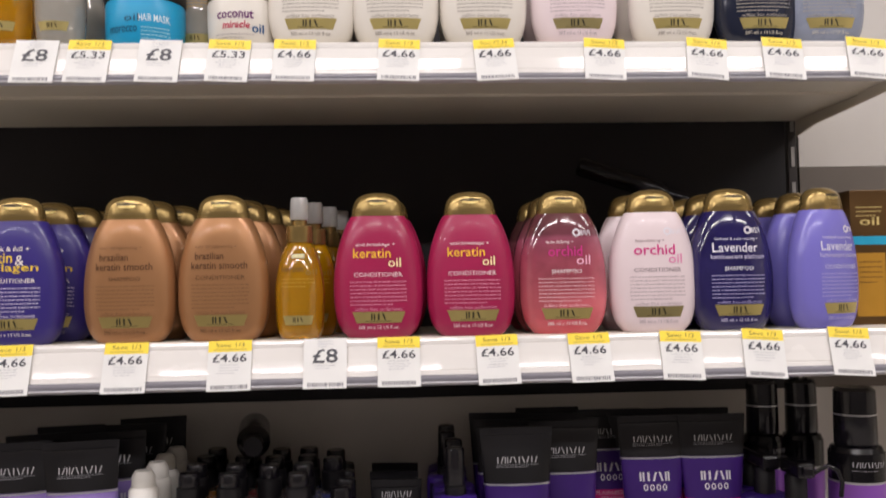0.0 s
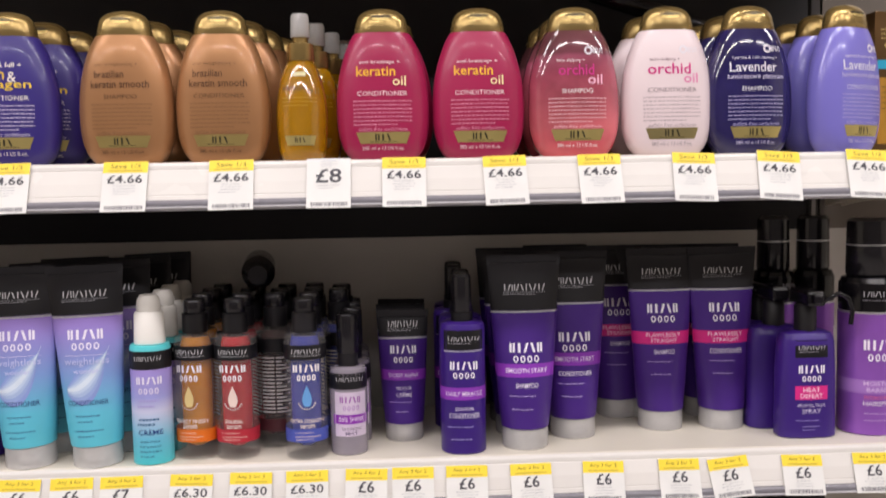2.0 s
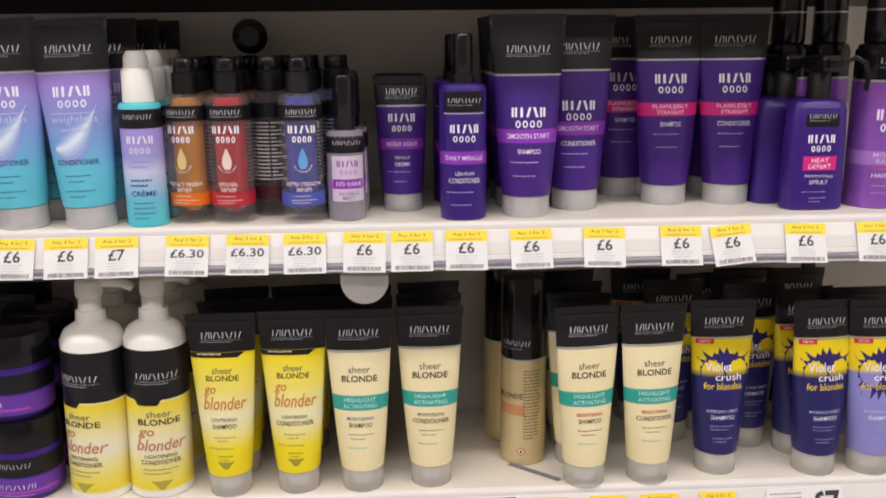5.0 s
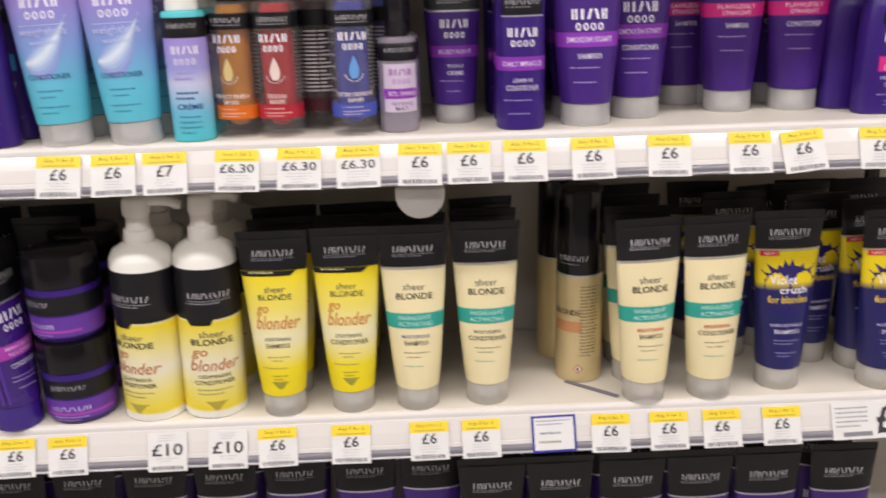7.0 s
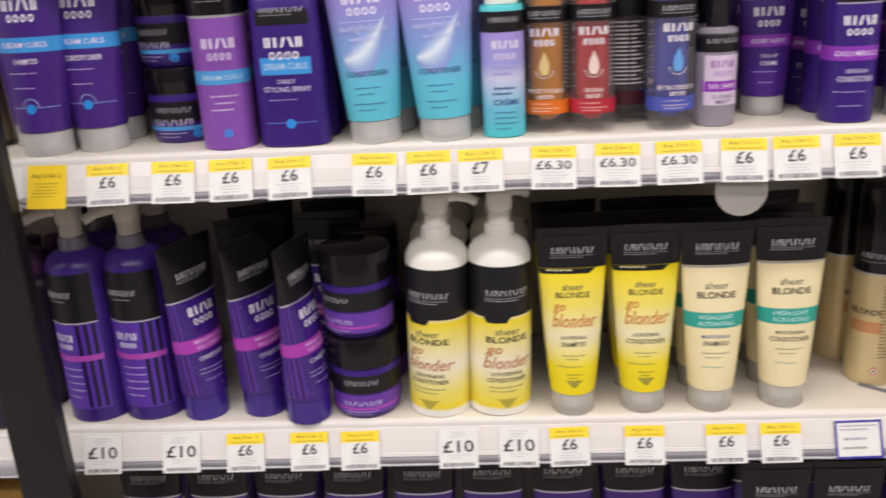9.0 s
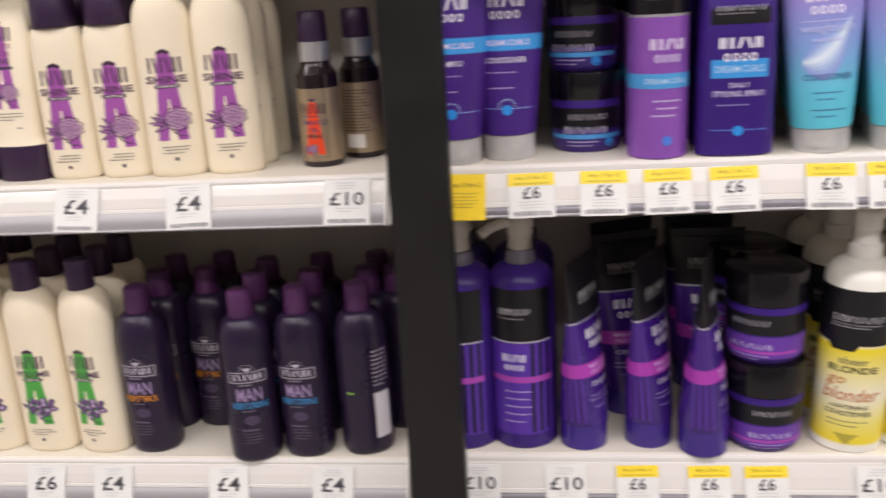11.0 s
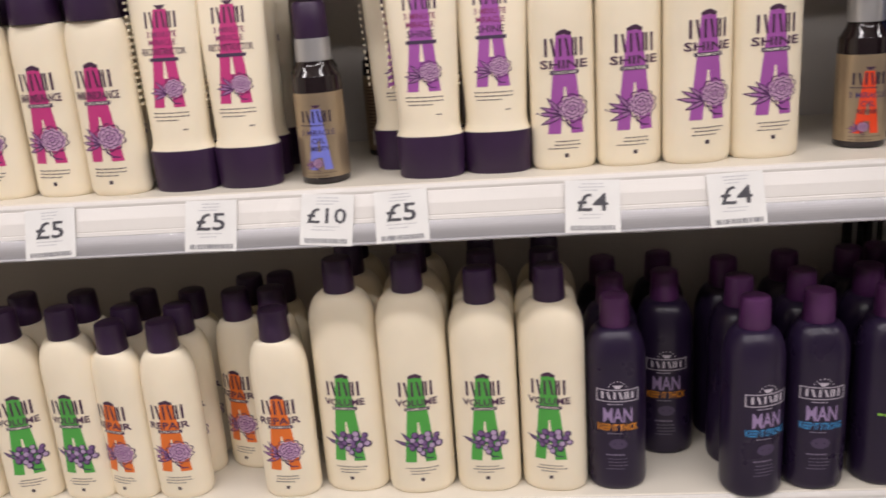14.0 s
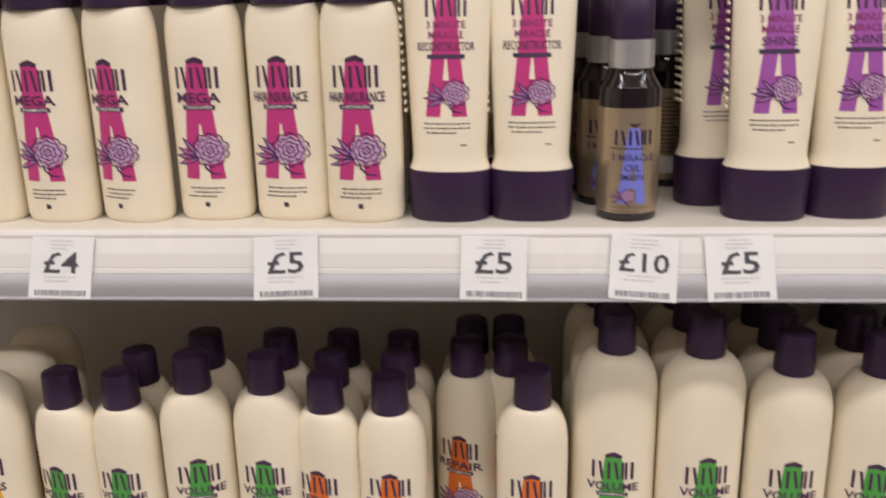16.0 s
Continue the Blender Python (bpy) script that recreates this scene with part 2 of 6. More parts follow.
    def mark(self, colour, u0, u1, v0, v1, count, layer=2, seed=0):
        """A brand mark as plain strokes of its size and colour."""
        w, h = (u1 - u0) / count, v1 - v0
        rnd = random.Random(seed * 31 + count)
        bar = min((0.2 if count > 8 else 0.31) * w, 0.24 * h)
        last = ""
        for i in range(count):
            l, r = u0 + w * (i + 0.10), u0 + w * (i + 0.86)
            if seed == 6:
                m, q, k = (l + r) / 2, bar * 0.8, 12
                ring = [(math.cos(2 * math.pi * j / k), math.sin(2 * math.pi * j / k)) for j in range(k)]
                pts = [(m + (r - l) / 2 * c, v0 + h / 2 + h / 2 * d) for c, d in ring] + [(m + ((r - l) / 2 - q) * c, v0 + h / 2 + (h / 2 - q) * d) for c, d in ring]
                self.put(colour, "brand_mark", pts, [(j, (j + 1) % k, k + (j + 1) % k, k + j) for j in range(k)], layer)
                continue
            last = kind = rnd.choice([c for c in ("pair", "rise", "fall", "bar") if c != last])
            if kind == "pair":
                self.rect(colour, l, v0, l + bar, v1, layer, "brand_mark")
                self.rect(colour, r - bar, v0, r, v1, layer, "brand_mark")
            elif kind == "rise":
                self.trap(colour, v0, l, l + bar * 1.15, v1, r - bar * 1.15, r, layer, "brand_mark")
            elif kind == "fall":
                self.trap(colour, v0, r - bar * 1.15, r, v1, l, l + bar * 1.15, layer, "brand_mark")
            else:
                self.rect(colour, (l + r) / 2 - bar * 0.6, v0, (l + r) / 2 + bar * 0.6, v1, layer, "brand_mark")

    def lines(self, colour, u0, u1, v_top, count, pitch, high, seed=0, centre=False, layer=1):
        """Small print that cannot be read, as plain bars."""
        rnd = random.Random(seed * 7 + count)
        for i in range(count):
            v = v_top - i * pitch
            full = (u1 - u0) * (1 if not centre else rnd.uniform(0.6, 1))
            x = u0 if not centre else (u0 + u1 - full) / 2
            stop = x + full * (1 if i < count - 1 else 0.75)
            while x < stop - 0.001:
                w = rnd.uniform(0.0014, 0.0048)
                self.rect(colour, x, v - high * 0.6, min(x + w, stop), v, layer, "small_print")
                x += w + 0.0008

    def disc(self, colour, u, v, ru, rv, layer=1, name="print", k=14):
        pts = [(u, v)] + [(u + ru * math.cos(2 * math.pi * i / k), v + rv * math.sin(2 * math.pi * i / k)) for i in range(k)]
        self.put(colour, name, pts, [(0, 1 + i, 1 + (i + 1) % k) for i in range(k)], layer)

    def done(self, metal=()):
        for (colour, name), (vs, fs) in self.sets.items():
            me = bpy.data.meshes.new(name)
            me.from_pydata(vs, [], fs)
            me.polygons.foreach_set("use_smooth", [self.flat is None] * len(me.polygons))
            ob = part(name, me, ink(colour, 0.3, 0.7) if colour in metal else ink(colour), self.body)
            if name in ("brand_mark", "small_print", "barcode", "flower", "lettering", "splash"):
                ob["kind"] = "stuff"


KINDS, USED = {}, set()
BACK_Y = 1.222


def place(name, x, y_front, z, turn=0.0, rows=1, pitch=None, lean=0.0, drift=0.0):
    """Stands one of a kind on a shelf with its front at y_front, and rows more of it behind."""
    proto, depth = KINDS[name]
    rnd = random.Random(int((x * 7919 + z * 977) * 1000))
    for i in range(rows):
        y = y_front + depth + i * (pitch or depth * 2 + 0.004)
        if y + depth > BACK_Y - 0.003:
            break
        jx = 0 if i == 0 else rnd.uniform(-0.003, 0.003)
        jt = turn if i == 0 else turn + rnd.uniform(-8, 8)
        m = pose(x + drift * i + jx, y, z, 0, lean, jt)
        if name in USED:
            copy_thing(proto, m)
        else:
            USED.add(name)
            proto.matrix_basis = m


# ---- structure ----
def slab(name, x0, y0, z0, x1, y1, z1, material, label, category):
    ob = part(name, box(x0, y0, z0, x1, y1, z1), material, None)
    return tagged(ob, label, category, kind="structure")


FLOOR_TILE = mat("floor_vinyl", "b3aea8", 0.3, var=0.12, scale=3, bump=0.05)
CEILING = mat("ceiling_white", "e6e2da", 0.8, var=0.05, scale=2, bump=0.1)
WALL = mat("wall_cream", "d9d2c5", 0.7, var=0.06, scale=2, bump=0.1)
slab("floor", -5, -3, -0.1, 4, 2.4, 0, FLOOR_TILE, "pale grey vinyl shop floor", "floor")
slab("ceiling", -5, -3, 3.12, 4, 2.4, 3.22, CEILING, "plain white shop ceiling", "ceiling")
slab("wall_north", -5, 2.4, -0.1, 4, 2.5, 3.22, WALL, "plain cream wall behind the shelving", "wall")
# Unseen wall in place of facing shelves; its tone sets the light bounced back.
slab("wall_south", -5, -3.1, -0.1, 4, -3, 3.22, mat("wall_dark", "7d7876", 0.7, var=0.15, scale=3), "plain dark wall across the aisle", "wall")
slab("wall_west", -5.1, -3, -0.1, -5, 2.4, 3.22, WALL, "plain cream end wall", "wall")
slab("wall_east", 4, -3, -0.1, 4.1, 2.4, 3.22, WALL, "plain cream end wall", "wall")

for ly, lz in LIGHT_ROWS:
    for lx in LIGHT_X:
        fixture = thing("ceiling_light", "white batten light under the shop ceiling", "ceiling light", "ceiling lights")
        fixture.location = (lx, ly, lz)
        part("housing", box(-0.62, -0.05, -0.005, 0.62, 0.05, 0.07, 0.006), WHITE_METAL, fixture)


# ---- shelving ----
UPRIGHT = mat("upright_grey", "36312f", 0.45, var=0.12, scale=14, bump=0.1)
SLOT = mat("slot_pale", "a9a5a2", 0.5, var=0.2, scale=40, bump=0.1)


def bay(x0, x1, label, split, sides=(-1, 1), half=0.010):
    b = thing("shelving_bay", label, "shelving", "shelving bays")
    b.location = ((x0 + x1) / 2, 1.25, 0)
    w = (x1 - x0) / 2
    top, gap = 2.1, half * 2 + 0.004
    for side in sides:
        c = side * (w - half - 0.001)
        up = part("upright", box(c - half, -0.028, 0, c + half, 0.03, top, 0.002), UPRIGHT, b)
        bm = bmesh.new()
        for i in range(38):
            z = 0.18 + i * 0.05
            box(c - 0.0025, -0.0295, z, c + 0.0025, -0.026, z + 0.028, 0, bm)
        part("slot", bm, SLOT, up, "pale bracket slots")["kind"] = "stuff"
    z0 = 0.02
    left = -w + (gap if -1 in sides else 0.001)
    for z1, m in split:
        part("back_panel", box(left, -0.026, z0, w - gap, -0.012, z1 - 0.0004), m, b, "black panel" if m is BLACK_PANEL else "")
        z0 = z1
    part("plinth", box(-w, -0.3, 0, w, -0.03, 0.1, 0.003), WHITE_METAL, b)
    part("base_deck", box(-w + 0.002, -0.31, 0.1, w - 0.002, -0.03, 0.125, 0.003), WHITE_METAL, b)


bay(-0.8405, 0.5755, "shop shelving bay with dark slotted uprights and black back panel above", [(0.66, CREAM_PANEL), (1.268, CREAM_PANEL), (2.08, BLACK_PANEL)], half=0.007)
bay(-2.2275, -0.8435, "shop shelving bay with dark slotted uprights and cream back panels", [(0.66, CREAM_PANEL), (1.268, CREAM_PANEL), (2.08, CREAM_PANEL)])


RAIL_DROP, RAIL_REACH = 0.0485, 0.020
RAIL_LONG = math.hypot(RAIL_DROP, RAIL_REACH)
RAIL_LEAN = math.degrees(math.atan2(RAIL_REACH, RAIL_DROP))


def on_rail(down, out):
    """A point of the leaning price rail, as (y, z) from the shelf: so far down its slope, so far out of its face."""
    c, s = RAIL_DROP / RAIL_LONG, RAIL_REACH / RAIL_LONG
    return 0.0100 - s * down - c * out, -c * down + s * out


def shelf(x0, x1, y, z, rail, label, strip_share=0.2, under=-0.034):
    """A steel shelf with its folded front, price rail, grey strip and two brackets; z is the top of the tray, y the rail's front."""
    s = thing("shelf", label, "shelf", "shop shelves")
    s.location = ((x0 + x1) / 2, y, z)
    w = (x1 - x0) / 2 - 0.0015
    back = BACK_Y - y - 0.001
    top = 0.0100
    tray = [(top + 0.001, -0.002), (top + 0.004, 0), (back, 0), (back, under), (0.095, under), (0.095, -0.040), (top + 0.001, -0.040)]
    part("tray", extrude_x(tray, -w, w), WHITE_METAL, s)
    cut = RAIL_LONG * (1 - strip_share)
    groove = lambda q: ((cut * q - 0.0007, 0), (cut * q, -0.0004), (cut * q + 0.0007, 0))
    face = [on_rail(a, b) for a, b in ((0, -0.001), (0.0015, 0.0004), (0.004, 0.0008), *groove(0.2), (cut * 0.55, 0.0005), *groove(0.88), (cut, 0), (cut, -0.004), (0, -0.004))]
    r = part("price_rail", extrude_x(face, -w + 0.002, w - 0.002), rail, s)
    deep = RAIL_LONG - 0.0032 - cut
    bulge = [(cut + 0.0003 + deep * i / 8, 0.0002 + 0.0021 * math.sin(math.pi * (0.08 + 0.92 * i / 8))) for i in range(9)]
    strip = [on_rail(a, b) for a, b in (*bulge, (RAIL_LONG - 0.0032, -0.004), (cut + 0.0003, -0.004))]
    part("rail_strip", extrude_x(strip, -w + 0.002, w - 0.002), RAIL_SILVER if strip_share > 0.3 else RAIL_GREY, r, "grey lower strip")
    lip = [on_rail(a, b) for a, b in ((RAIL_LONG - 0.0028, 0.0006), (RAIL_LONG - 0.0024, 0.0022), (RAIL_LONG - 0.0008, 0.0026), (RAIL_LONG, 0.0018), (RAIL_LONG, -0.004), (RAIL_LONG - 0.0028, -0.004))]
    part("clear_lip", extrude_x(lip, -w + 0.002, w - 0.002), RAIL_LIP, r, "pale plastic lower lip")
    ends = [on_rail(a, b) for a, b in ((0, 0.001), (RAIL_LONG, 0.003), (RAIL_LONG, -0.005), (0, -0.005))]
    for side in (-1, 1):
        part("end_cap", extrude_x(ends, side * w - 0.0019, side * w + 0.0005) if side < 0 else extrude_x(ends, w - 0.0005 - 0.0014, w + 0.0005), WHITE_PLASTIC, r)
        bx = side * (w - 0.004)
        outline = [(0.03, -0.041), (0.03, -0.052), (back - 0.06, -0.058), (back - 0.002, -0.066), (back - 0.002, under - 0.0003), (0.096, under - 0.0003), (0.096, -0.041)]
        part("bracket", extrude_x(outline, bx - 0.0012, bx + 0.0012), WHITE_METAL, s)
    return s


Z_TOP, Z_OGX, Z_JF, Z_LOW, Z_A, Z_AL, Z_B = 1.688, 1.365, 1.036, 0.713, 1.031, 0.706, 0.405
LIP1, LIP2, LIP3 = 0.950, 0.975, 0.980
shelf(-0.8375, 0.578, LIP1, Z_TOP, RAIL, "white steel shelf with cream price rail, above eye level", under=-0.043)
shelf(-0.8375, 0.589, LIP1, Z_OGX, RAIL, "white steel shelf with cream price rail")
shelf(-0.8375, 0.589, LIP2, Z_JF, RAIL, "white steel shelf with cream price rail")
shelf(-0.8375, 0.589, LIP3, Z_LOW, RAIL, "white steel shelf with cream price rail")
shelf(-0.8375, 0.589, LIP3, Z_B, RAIL, "white steel shelf with cream price rail")
shelf(-2.2245, -0.8405, 0.978, 1.36, RAIL, "white steel shelf above the cream bottles", 0.38)
shelf(-2.2245, -0.8405, 0.977, Z_A, RAIL, "white steel shelf with silver-edged price rail", 0.38)
shelf(-2.2245, -0.8405, LIP3, Z_AL, RAIL, "white steel shelf with silver-edged price rail", 0.38)
shelf(-2.2245, -0.8405, LIP3, Z_B, RAIL, "white steel shelf with silver-edged price rail", 0.38)

post = thing("divider_post", "tall matt black square post between two shelving bays", "post")
post.location = (-0.798, 0.905, 0)
part("tube", box(-0.0285, 0, 0.012, 0.0285, 0.022, 2.1, 0.003), BLACK_POST, post)
part("foot_plate", box(-0.05, -0.03, 0, 0.05, 0.06, 0.012, 0.002), BLACK_POST, post)
part("top_cap", box(-0.03, -0.0015, 2.1, 0.03, 0.0235, 2.106, 0.001), BLACK_GLOSS, post)

# The middle back panel is cream too; its shade is put into the colour.
bay(0.577, 1.9, "shop shelving bay with grey and cream back panels", [(0.66, CREAM_PANEL), (1.268, CREAM_PANEL), (1.58, mat("shaded_cream_panel", "6e665e", 0.5, var=0.1, scale=6, bump=0.1)), (2.08, CREAM_PANEL)], sides=(1,))
for zz in (Z_OGX, Z_JF, Z_LOW, Z_B):
    shelf(0.601, 1.897, LIP2, zz, RAIL, "empty white steel shelf with cream price rail")


# ---- price labels ----
def rail_pose(x, lip, z_shelf, share, tilt):
    """The pose of a card on a shelf's rail, at a share of the way down its slope."""
    y, z = on_rail(RAIL_LONG * share, 0.0024)
    return pose(x, lip + y, z_shelf + z, -RAIL_LEAN, 0, 0) @ pose(0, 0, 0, 0, tilt, 0)


def price_label(x, lip, z_shelf, share, price, top="", w=0.046, h=0.048, tilt=0.0, style="", seed=1):
    t = thing("price_label", f"white {price} price card under yellow {top} strip" if top else f"white {price} price card clipped on the shelf rail", "price label", "price labels")
    t.matrix_basis = rail_pose(x, lip, z_shelf, share, tilt)
    blank = box(-w / 2, -0.0006, -h / 2, w / 2, 0.0006, h / 2)
    card = part("card", blank, CARD_YELLOW if style == "yellow" else CARD, t)
    p = Print(None, card, flat=-0.0006)
    if top:
        p.rect("f9dc3e", -w / 2, h / 2 - 0.0125, w / 2, h / 2, 0, "yellow_strip")
        p.text("8f7a26", top, -w * 0.33, w * 0.33, h / 2 - 0.0075, h / 2 - 0.0027)
        p.rect("c9b23a", -w * 0.38, h / 2 - 0.0108, w * 0.38, h / 2 - 0.0095, 1, "small_print")
        wide = 0.0355 if len(price) > 3 else 0.0172
        high = 0.0092 if len(price) > 3 else 0.0122
        mid = h / 2 - 0.0195
    else:
        wide, high, mid = 0.0118 * len(price) + (0.003 if len(price) == 2 else 0), 0.0158 if len(price) == 2 else 0.0138, h / 2 - 0.0195
        p.lines("bdbdc2", -w * 0.25, w * 0.25, h / 2 - 0.003, 3, 0.0028, 0.0013, seed, True)
    p.text("47464c", price, -wide / 2, wide / 2, mid - high / 2, mid + high / 2, 0.012)
    p.lines("b9b9bd", -w * 0.3, w * 0.3, mid - high / 2 - 0.0025, 2 if not top else 4, 0.003, 0.0011, seed + 3, True)
    rnd = random.Random(seed)
    u = -w * 0.4
    while u < w * 0.4:
        bw = rnd.uniform(0.0004, 0.0016)
        p.rect("77767c", u, -h / 2 + 0.002, u + bw, -h / 2 + 0.0062, 1, "barcode")
        u += bw + rnd.uniform(0.0004, 0.0011)
    p.done()
    return t


rnd_tilt = random.Random(5)
for x, price, top in [(-0.375, "£8", ""), (-0.320, "£5.33", "Save 1/3"), (-0.246, "£8", ""), (-0.173, "£5.33", "Save 1/3"), (-0.103, "£4.66", "Save 1/3"), (0.009, "£4.66", "Save 1/3"),
                      (0.114, "£4.66", "Save £2.34"), (0.234, "£4.66", "Save 1/3"), (0.348, "£4.66", "Save 1/3"), (0.434, "£4.66", "Save 1/3"), (0.530, "£4.66", "Save 1/3")]:
    price_label(x, LIP1, Z_TOP, 0.50, price, top, 0.045, 0.054, rnd_tilt.uniform(-3, 3) + (4 if x > 0.2 else 0), seed=int(x * 1000))
for x, price in [(-0.401, "£4.66"), (-0.282, "£4.66"), (-0.174, "£4.66"), (-0.074, "£8"), (0.004, "£4.66"), (0.110, "£4.66"), (0.210, "£4.66"), (0.310, "£4.66"), (0.401, "£4.66"), (0.498, "£4.66"), (-0.52, "£4.66"), (-0.64, "£4.66")]:
    price_label(x, LIP1, Z_OGX, 0.52, price, "" if price == "£8" else "Save 1/3", 0.0455, 0.055, rnd_tilt.uniform(-1.5, 1.5) + (3 if x > 0.28 else 0), seed=int(x * 1000))
for x, price in [(-0.697, "£6"), (-0.627, "£6"), (-0.566, "£6"), (-0.504, "£6"), (-0.416, "£6"), (-0.360, "£6"), (-0.307, "£7"), (-0.233, "£6.30"), (-0.169, "£6.30"), (-0.108, "£6.30"), (-0.044, "£6"), (0.007, "£6"),
                 (0.066, "£6"), (0.137, "£6"), (0.217, "£6"), (0.302, "£6"), (0.359, "£6"), (0.441, "£6"), (0.522, "£6")]:
    price_label(x, LIP2, Z_JF, 0.60, price, "Any 3 for 2", 0.0455, 0.044, -6 if x == 0.359 else rnd_tilt.uniform(-1.5, 1.5), seed=int(x * 1000))
for x, price in [(-0.762, "£10"), (-0.668, "£10"), (-0.592, "£6"), (-0.517, "£6"), (-0.458, "£6"), (-0.345, "£10"), (-0.276, "£10"), (-0.219, "£6"), (-0.135, "£6"), (-0.045, "£6"), (0.015, "£6"), (0.165, "£6"), (0.233, "£6"), (0.295, "£6"), (0.365, "£6")]:
    price_label(x, LIP3, Z_LOW, 0.64, price, "" if price == "£10" else "Any 3 for 2", 0.0445, 0.044, rnd_tilt.uniform(-1.5, 1.5), seed=int(x * 1000))
for x, price in [(-0.882, "£10"), (-1.048, "£4"), (-1.170, "£4"), (-1.337, "£5"), (-1.404, "£10"), (-1.510, "£5"), (-1.661, "£5"), (-1.830, "£4"), (-0.815, "£6")]:
    price_label(x, 0.975 if x > -0.83 else 0.977, Z_A, 0.54, price, "", 0.0475, 0.046, rnd_tilt.uniform(-2, 2) + (3 if x == -1.404 else 0), seed=int(x * 1000))
for x, price in [(-0.927, "£4"), (-1.048, "£4"), (-1.186, "£4"), (-1.268, "£6"), (-1.40, "£4"), (-1.52, "£4")]:
    price_label(x, LIP3, Z_AL, 0.60, price, "", 0.046, 0.045, rnd_tilt.uniform(-1.5, 1.5), seed=int(x * 1000))


def yellow_card():
    t = thing("offer_card", "yellow Any 3 for 2 offer card on the shelf rail", "offer card")
    t.matrix_basis = rail_pose(-0.763, LIP2, Z_JF, 0.6, 1)
    card = part("card", box(-0.021, -0.0006, -0.023, 0.021, 0.0006, 0.023), CARD_YELLOW, t)
    p = Print(None, card, flat=-0.0006)
    p.text("7a6320", "Any 3 for 2", -0.016, 0.016, 0.0085, 0.0145, 0.02)
    p.lines("a8902c", -0.016, 0.016, 0.004, 5, 0.0034, 0.0014, 4, True)
    p.done()
    t = thing("notice_card", "small white notice with a blue printed border on the shelf rail", "notice")
    t.matrix_basis = rail_pose(0.099, LIP3, Z_LOW, 0.60, -1)
    card = part("card", box(-0.0255, -0.0006, -0.021, 0.0255, 0.0006, 0.021), CARD, t)
    p = Print(None, card, flat=-0.0006)
    for r in ((-0.0255, -0.021, 0.0255, -0.0185), (-0.0255, 0.0185, 0.0255, 0.021), (-0.0255, -0.0185, -0.023, 0.0185), (0.023, -0.0185, 0.0255, 0.0185)):
        p.rect("35359a", *r, 0, "border")
    p.lines("8a8aa0", -0.02, 0.02, 0.0155, 2, 0.004, 0.0018, 2)
    p.lines("9aa0a8", -0.016, 0.016, 0.002, 1, 0.005, 0.004, 3)
    p.lines("9aa08a", -0.018, 0.018, -0.008, 1, 0.005, 0.004, 6)
    p.done()
    t = thing("price_label", "wide white price card with large pound sign on the shelf rail", "price label", "price labels")
    t.matrix_basis = rail_pose(0.470, LIP3, Z_LOW, 0.60, -1)
    card = part("card", box(-0.046, -0.0006, -0.021, 0.046, 0.0006, 0.021), CARD, t)
    p = Print(None, card, flat=-0.0006)
    p.lines("9a9aa0", -0.042, -0.004, 0.016, 5, 0.0052, 0.0026, 9)
    p.rect("88888e", -0.034, -0.0175, 0.0, -0.0125, 1, "barcode")
    p.text("3b3a40", "£7", 0.006, 0.043, -0.016, 0.017, 0.02)
    p.done()


yellow_card()

tongue = thing("shelf_talker", "frosted plastic tongue hanging under the price rail", "shelf talker")
tongue.location = (-0.045, LIP2 - 0.0050, 0.988)
bm = bmesh.new()
ring = [(-0.026, 0.0), (-0.026, -0.012)] + [(0.026 * math.cos(radians(180 + a)), -0.012 + 0.026 * math.sin(radians(180 + a))) for a in range(12, 169, 12)] + [(0.026, -0.012), (0.026, 0.0)]
lo = [bm.verts.new((x, 0, z)) for x, z in ring]
bm.faces.new(lo)
made = bmesh.ops.extrude_face_region(bm, geom=bm.faces[:])
bmesh.ops.translate(bm, verts=[v for v in made["geom"] if isinstance(v, bmesh.types.BMVert)], vec=(0, 0.0016, 0))
bmesh.ops.recalc_face_normals(bm, faces=bm.faces)
part("tongue", bm, mat("frosted_tongue", "cfcbc4", 0.5, trans=0.5, bump=0.03), tongue)


